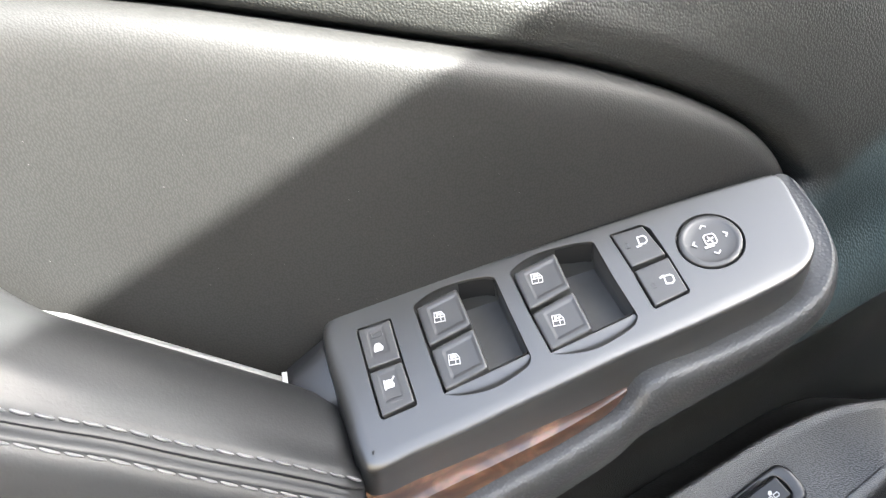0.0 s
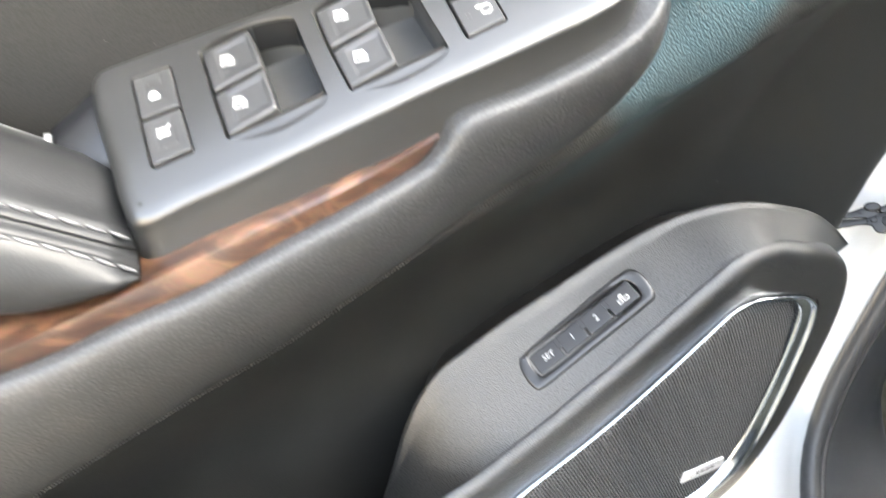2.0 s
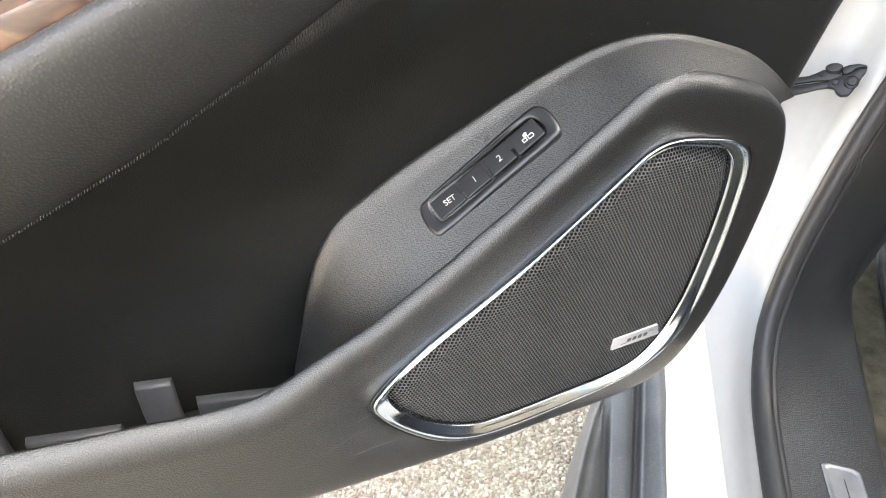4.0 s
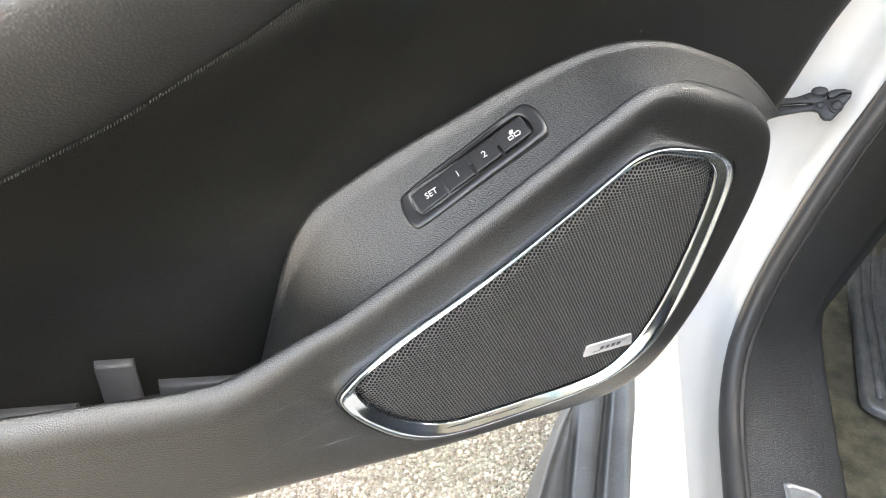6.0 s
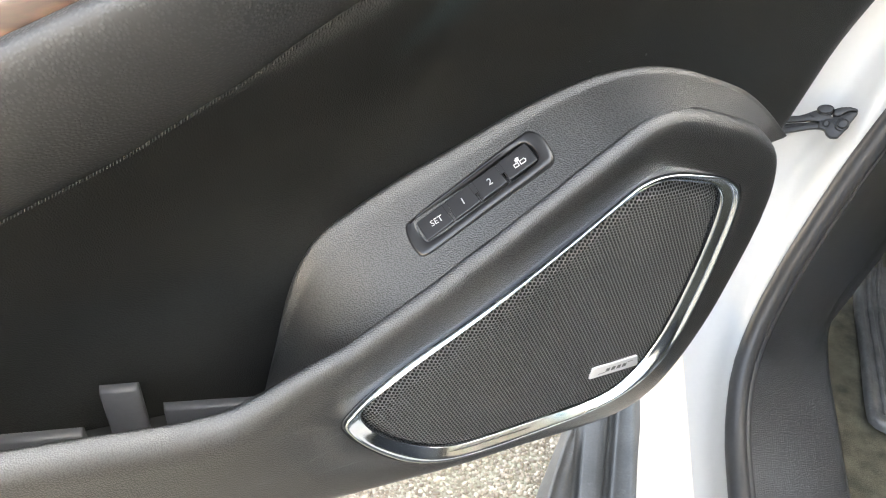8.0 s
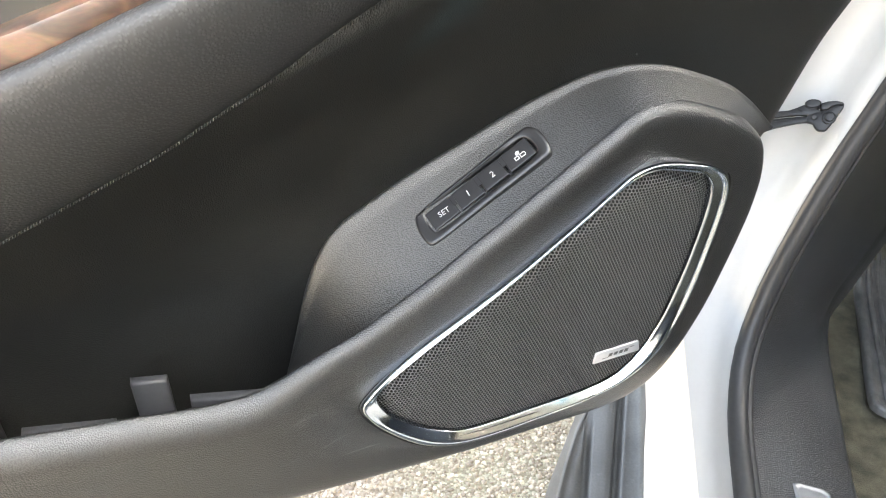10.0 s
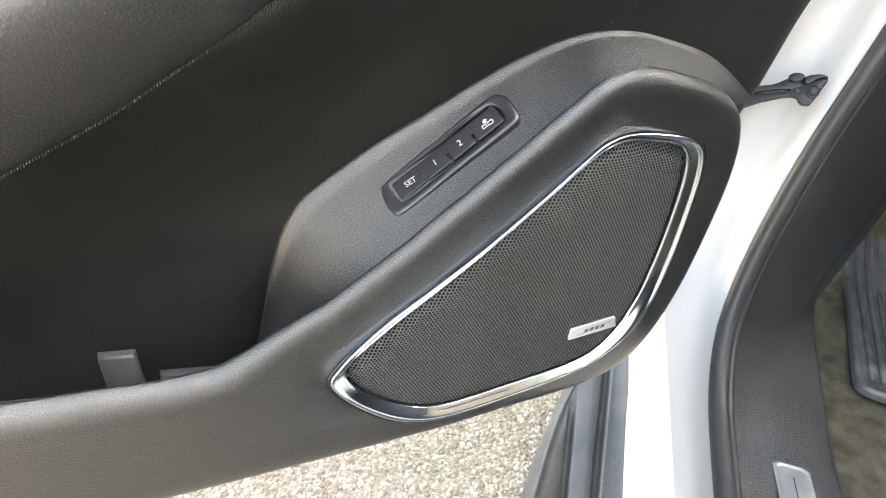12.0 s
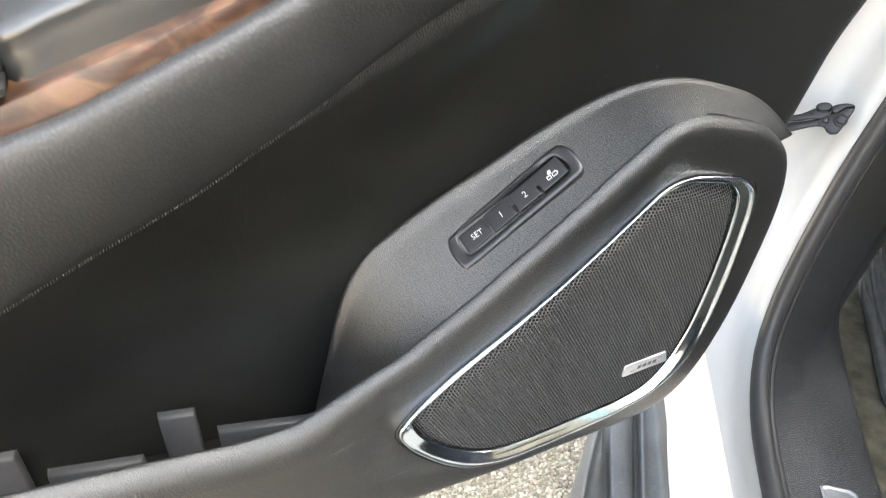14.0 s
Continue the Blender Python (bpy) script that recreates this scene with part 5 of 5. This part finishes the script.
def memory_switch():
    t = Thing("seat_memory_switch", DOOR, (0.356, 0.315, 0.65), "black four-button seat memory switch set in the door ledge", "switch")
    loop = ccw(spline([(-58.5, 14), (-55, 21), (-48, 22), (0, 23), (48, 23.5), (55, 22.5), (60, 15), (59.5, -1), (56, -7), (48, -8), (0, -8.5), (-50, -9), (-57, -7.5), (-59.5, 0)], 120, True))
    inner = ccw(spline([(-48.5, 14), (-46, 18), (-40, 18.3), (0, 18), (41, 17.8), (47, 17), (49.5, 13), (50, 4), (48, 0), (42, -1.2), (0, -1.4), (-42, -1.4), (-48, -0.4), (-49.5, 4)], 120, True))
    bm = bmesh.new()
    at = lambda p, h: MEM @ Vector((p[0] / 1000, p[1] / 1000, h))
    rings = [[at(p, h) for p in inset(loop, d)] for d, h in ((0, -0.012), (0, -0.001), (0.3, 0.0004), (0.9, 0.0011), (2.0, 0.0016), (3.6, 0.0017))]
    rings += [[at(p, h) for p in inset(inner, d)] for d, h in ((-2.0, 0.0016), (-0.9, 0.0013), (-0.3, 0.0007), (0.0, -0.001), (0.3, -0.006))]
    # match the start of the inner loop to the outer one
    strip_rings(bm, rings, True)
    outward(bm)
    frame_part = t.part("frame", bm, memory_plastic, label="black moulded switch frame")
    bm = bmesh.new()
    bm.faces.new([bm.verts.new(at(p, -0.004)) for p in inner])
    t.part("well", bm, gap_black, frame_part, smooth=False)
    xs = [-48.6, -23.2, 0.2, 23.4, 49.2]
    for i, word in enumerate(("SET", "1", "2", "")):
        a, b = xs[i] + 0.1, xs[i + 1] - 0.1
        k = t.part("memory_button", keycap(MEM, [(a, 17.2), (b, 17.0), (b, -0.6), (a, -0.8)], (0.0012,) * 4, 0.006, 0.0012, None, 0.22 if i in (0, 3) else 0.06), button_plastic, label="black memory button")
        cx = (a + b) / 2 + (1.5 if i == 0 else 0.5)
        turn = Matrix.Rotation(radians(-4), 4, "Z")
        if word:
            bm = lettering(word, 0.0064 if i == 0 else 0.0072)
            bmesh.ops.transform(bm, matrix=MEM @ Matrix.Translation((cx / 1000, 0.008, 0.0014)) @ turn, verts=bm.verts)
            t.part("legend", bm, icon_white, k, "white printed legend", smooth=False)
        else:
            bm = bmesh.new()
            ax = MEM @ Matrix.Translation((cx / 1000, 0.0072, 0)) @ turn
            ribbon(bm, ax, [(-4.2, -2.6), (-1.0, -2.6), (-1.0, -0.2), (-4.2, -0.2)], 0.7, 0.0013, closed=True)
            ribbon(bm, ax, [(0.6, -2.6), (4.2, -2.6), (5.0, -1.2), (4.2, 0.4), (0.6, 0.0)], 0.7, 0.0013, closed=True)
            polygon_plate(bm, ax, [(-2.0, 0.6), (0.6, 0.6), (1.4, 3.2), (-0.6, 3.8), (-2.2, 2.4)], 0.0013)
            t.part("legend", bm, icon_white, k, "white seat symbol", smooth=False)
        if i < 3:
            at_x = MEM @ Matrix.Translation((xs[i + 1] / 1000, 0.0112, 0))
            bm = bmesh.new()
            polygon_plate(bm, at_x, [(-2.0, -4.3), (2.0, -4.3), (2.0, 4.3), (-2.0, 4.3)], 0.0010, 0.0004)
            t.part("bump_gap", bm, gap_black, k, smooth=False)
            bm = bmesh.new()
            polygon_plate(bm, at_x, [(-1.6, -3.9), (1.6, -3.9), (1.6, 3.9), (-1.6, 3.9)], 0.0010, 0.0008)
            t.part("bump", bm, button_plastic, k, "small raised finger guide", smooth=False)


memory_switch()

# ---- loudspeaker ----
MESH_EDGE = [(0.259, 0.500), (0.265, 0.511), (0.294, 0.5375), (0.340, 0.5725), (0.382, 0.604), (0.422, 0.6345), (0.456, 0.662), (0.474, 0.6735), (0.492, 0.6775), (0.520, 0.6725), (0.545, 0.665), (0.556, 0.653), (0.560, 0.635), (0.559, 0.595), (0.5525, 0.538), (0.5430, 0.4965), (0.5295, 0.4670), (0.5085, 0.4460), (0.480, 0.4365), (0.434, 0.4325), (0.380, 0.430), (0.338, 0.431), (0.313, 0.4405), (0.284, 0.4605), (0.267, 0.479)]


def speaker():
    t = Thing("door_speaker", DOOR, (0.42, 0.30, 0.42), "black perforated door loudspeaker grille with chrome surround", "loudspeaker")
    a, b = ccw(spline(CHROME, 240, True)), ccw(spline(MESH_EDGE, 240, True))
    # pair points by nearest start
    s = int(np.argmin(np.linalg.norm(b - a[0], axis=1)))
    b = np.roll(b, -s, axis=0)
    bm = bmesh.new()
    rings = []
    low = [1 - smooth01(0.46, 0.54, p[1]) for p in a]
    plain = [(-0.02, 0.004), (0.0, -0.0012), (0.05, -0.0034), (0.1, -0.0041), (0.36, -0.0043), (0.46, -0.0036), (1.0, 0.0035), (1.01, 0.010)]
    for k, h in ((-0.02, 0.004), (0.0, -0.0012), (0.04, -0.0030), (0.09, -0.0040), (0.16, -0.0042), (0.22, -0.0036), (0.26, -0.0022), (0.29, -0.0012), (0.33, -0.0006), (0.40, -0.0002), (0.48, 0.0002), (0.58, 0.0007), (0.68, 0.0012), (0.78, 0.0017), (0.85, 0.0017), (0.89, 0.0006), (0.94, 0.0006), (1.0, 0.0060), (1.01, 0.013)):
        rings.append([(lerp(p[0], q[0], k), n_face(p[0]) + lerp(h, table(plain, k), w), lerp(p[1], q[1], k)) for p, q, w in zip(a, b, low)])
    strip_rings(bm, rings, True)
    outward(bm)
    t.part("chrome_surround", bm, chrome, label="polished chrome surround ring")
    bm = bmesh.new()
    rings = [[(p[0], n_face(p[0]) + h, p[1]) for p in inset(a, d)] for d, h in ((-0.0035, 0.004), (-0.0032, -0.0005), (-0.002, -0.001), (-0.0008, 0.0), (0.0, 0.004))]
    strip_rings(bm, rings, True)
    outward(bm)
    t.part("gasket", bm, gap_black)

    # hexagonal perforated sheet
    pitch = 0.0030
    poly = inset(b, -0.001)
    verts, faces = [], []

    def dish(x, y):
        """The sheet swells out of its recess along the rim, then runs flat."""
        gap = math.sqrt(float(np.min((b[:, 0] - x) ** 2 + (b[:, 1] - y) ** 2)))
        reach = lerp(0.008, 0.0145, smooth01(0.0, 0.03, (y - 0.46) - 0.55 * (x - 0.30)))
        return -0.0072 * smooth01(-0.002, reach, gap)

    lo, hi = poly.min(0), poly.max(0)
    hexa = [(math.cos(math.pi / 6 + k * math.pi / 3), math.sin(math.pi / 6 + k * math.pi / 3)) for k in range(6)]
    out_r, in_r = pitch / math.sqrt(3), pitch * 0.40
    row = 0
    y = lo[1]
    while y < hi[1]:
        spans, xs = [], []
        for i in range(len(poly)):
            x0, y0 = poly[i - 1]
            x1, y1 = poly[i]
            if (y0 > y) != (y1 > y):
                xs.append((x1 - x0) * (y - y0) / (y1 - y0) + x0)
        xs.sort()
        x = lo[0] + (pitch / 2 if row % 2 else 0)
        while x < hi[0]:
            if any(p <= x <= q for p, q in zip(xs[::2], xs[1::2])):
                n = n_face(x) + 0.0090 + dish(x, y)
                du, dz = (dish(x + 0.001, y) - dish(x - 0.001, y)) / 0.002 + 0.055, (dish(x, y + 0.001) - dish(x, y - 0.001)) / 0.002
                k = len(verts)
                for r, back in ((out_r, 0.0), (in_r * 1.06, -0.0003), (in_r * 0.97, 0.0016)):
                    verts += [(x + hx * r, n + back + du * hx * r + dz * hy * r, y + hy * r) for hx, hy in hexa]
                for i in range(6):
                    j = (i + 1) % 6
                    faces.append((k + i, k + j, k + 6 + j, k + 6 + i))
                    faces.append((k + 6 + i, k + 6 + j, k + 12 + j, k + 12 + i))
            x += pitch
        y += pitch * math.sqrt(3) / 2
        row += 1
    me = bpy.data.meshes.new("grille")
    me.from_pydata([tuple(Vector(v) - t.origin) for v in verts], [], faces)
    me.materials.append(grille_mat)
    # hole walls are the same sheet, blackened to paint in the shade inside them
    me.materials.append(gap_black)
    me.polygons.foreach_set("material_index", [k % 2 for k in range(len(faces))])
    g = new("grille", me)
    g.parent = t.root
    tagged(g, "black perforated metal grille", kind="stuff")
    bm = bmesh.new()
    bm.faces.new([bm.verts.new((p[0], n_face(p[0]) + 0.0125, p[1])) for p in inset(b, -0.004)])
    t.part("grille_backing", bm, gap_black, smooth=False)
    # badge
    ax = plane_axes(Vector((0.4985, n_face(0.4985) + 0.0022, 0.4805)), Vector((1, 0.055, 0.03)).normalized(), Vector((-0.03, 0, 1)).normalized(), Vector((0.055, -1, 0)).normalized())
    loop = ccw(sharp_loop([(-26.5, -7.2), (27.5, -7.2), (24, 6.8), (-24.5, 6.8)]))
    bm = bmesh.new()
    rings = [[ax @ Vector((p[0] / 1000, p[1] / 1000, h)) for p in inset(loop, d)] for d, h in ((0, -0.002), (0, 0.0012), (0.5, 0.0018), (1.2, 0.0018))]
    v = strip_rings(bm, rings, True)
    bm.faces.new(v[-1])
    outward(bm)
    badge = t.part("badge", bm, silver, label="small brushed silver badge with a dark emblem")
    bm = bmesh.new()
    for k in range(4):
        x = -10 + 6 * k
        polygon_plate(bm, ax, [(x, -2.4), (x + 4.2, -2.4), (x + 5.0, 1.6), (x + 0.8, 1.6)], 0.0019, 0.0002)
    ribbon(bm, ax, [(-17, -3.0), (-10, -3.0)], 0.5, 0.0019, 0.0002)
    ribbon(bm, ax, [(14, 2.4), (19, 2.4)], 0.5, 0.0019, 0.0002)
    t.part("emblem", bm, plain_black, badge, "plain dark bars", smooth=False)


speaker()


def scuffs():
    """Fine pale scratches on the lower panel and dust specks on the panels."""
    rng = random.Random(11)
    bm = bmesh.new()
    marks = [((0.0823, 0.461), (0.0949, 0.4681), (0.1048, 0.4762), (0.1113, 0.4893)), ((0.1415, 0.4213), (0.1539, 0.428), (0.1687, 0.4352)), ((0.168, 0.4487), (0.1844, 0.4516), (0.1938, 0.4526)),
             ((0.1965, 0.4567), (0.2134, 0.4617), (0.228, 0.4676), (0.2424, 0.4699)), ((0.1759, 0.4965), (0.1987, 0.5038), (0.2205, 0.5089)), ((0.2214, 0.4408), (0.2412, 0.4436), (0.2612, 0.4458)),
             ((0.0298, 0.4787), (0.0497, 0.4813), (0.0702, 0.4852), (0.0842, 0.4855)), ((0.0312, 0.4979), (0.0548, 0.5022), (0.0737, 0.5008)), ((0.3335, 0.6087), (0.3426, 0.6112), (0.3502, 0.6158)), ((0.2313, 0.4838), (0.2432, 0.4869))]
    for m in marks:
        pts = [panel_skin.ray_cast(Vector((u, 0.2, z)), Vector((0, 1, 0)))[0] for u, z in spline(m, 12)]
        r = [0.00012 + 0.00036 * math.sin(math.pi * k / 11) * rng.uniform(0.6, 1) for k in range(12)]
        rings = [[(p[0], p[1] + q * 0.3 * math.sin(a), p[2] + q * math.cos(a)) for a in (0, 2.1, 4.2)] for p, q in zip(pts, r)]
        strip_rings(bm, rings, True)
    outward(bm)
    panel = [o for o in door.root.children if o.name.startswith("lower_panel")][0]
    door.part("scratches", bm, scratch, panel, "fine pale scratches", kind="stuff")
    bm = bmesh.new()
    for _ in range(110):
        pick = rng.random()
        if pick < 0.6:
            u, z = rng.uniform(-0.12, 0.31), rng.uniform(0.88, 1.03)
            if z > table(TOP_EDGE, u) - 0.04:
                continue
            n = n_insert(u, z) - 0.0002
        else:
            u, z = rng.uniform(0.1, 0.66), rng.uniform(0.72, 0.95)
            n = n_panel(u, z) - 0.0002
        r = rng.uniform(0.00012, 0.00032)
        a = rng.uniform(0, 6.28)
        ln = rng.choice((1, 1, 1, 2.5))
        v = [bm.verts.new((u + r * ln * math.cos(a + k * 1.571) if k % 2 == 0 else u + r * math.cos(a + k * 1.571), n - (r * 0.5 if k == 4 else 0), z + (r * ln if k % 2 == 0 else r) * math.sin(a + k * 1.571))) for k in range(4)]
        top = bm.verts.new((u, n - r * 0.5, z))
        for k in range(4):
            bm.faces.new((v[k], v[(k + 1) % 4], top))
    # three pale chips beside the ledge
    for u, n, z, r in ((0.5251, 0.3975, 0.7357, 0.0014), (0.4706, 0.3942, 0.7342, 0.0009), (0.5015, 0.3384, 0.7452, 0.0016), (0.503, 0.3376, 0.7443, 0.001)):
        ring = [bm.verts.new((u + r * rng.uniform(0.5, 1) * math.cos(k), n, z + r * rng.uniform(0.5, 1.2) * math.sin(k))) for k in range(6)]
        top = bm.verts.new((u, n - 0.0006, z + 0.0004))
        for k in range(6):
            bm.faces.new((ring[k], ring[(k + 1) % 6], top))
    outward(bm)
    panel = [o for o in door.root.children if o.name.startswith("insert_panel")][0]
    door.part("dust_specks", bm, thread, panel, "scattered pale dust specks", kind="stuff")


scuffs()
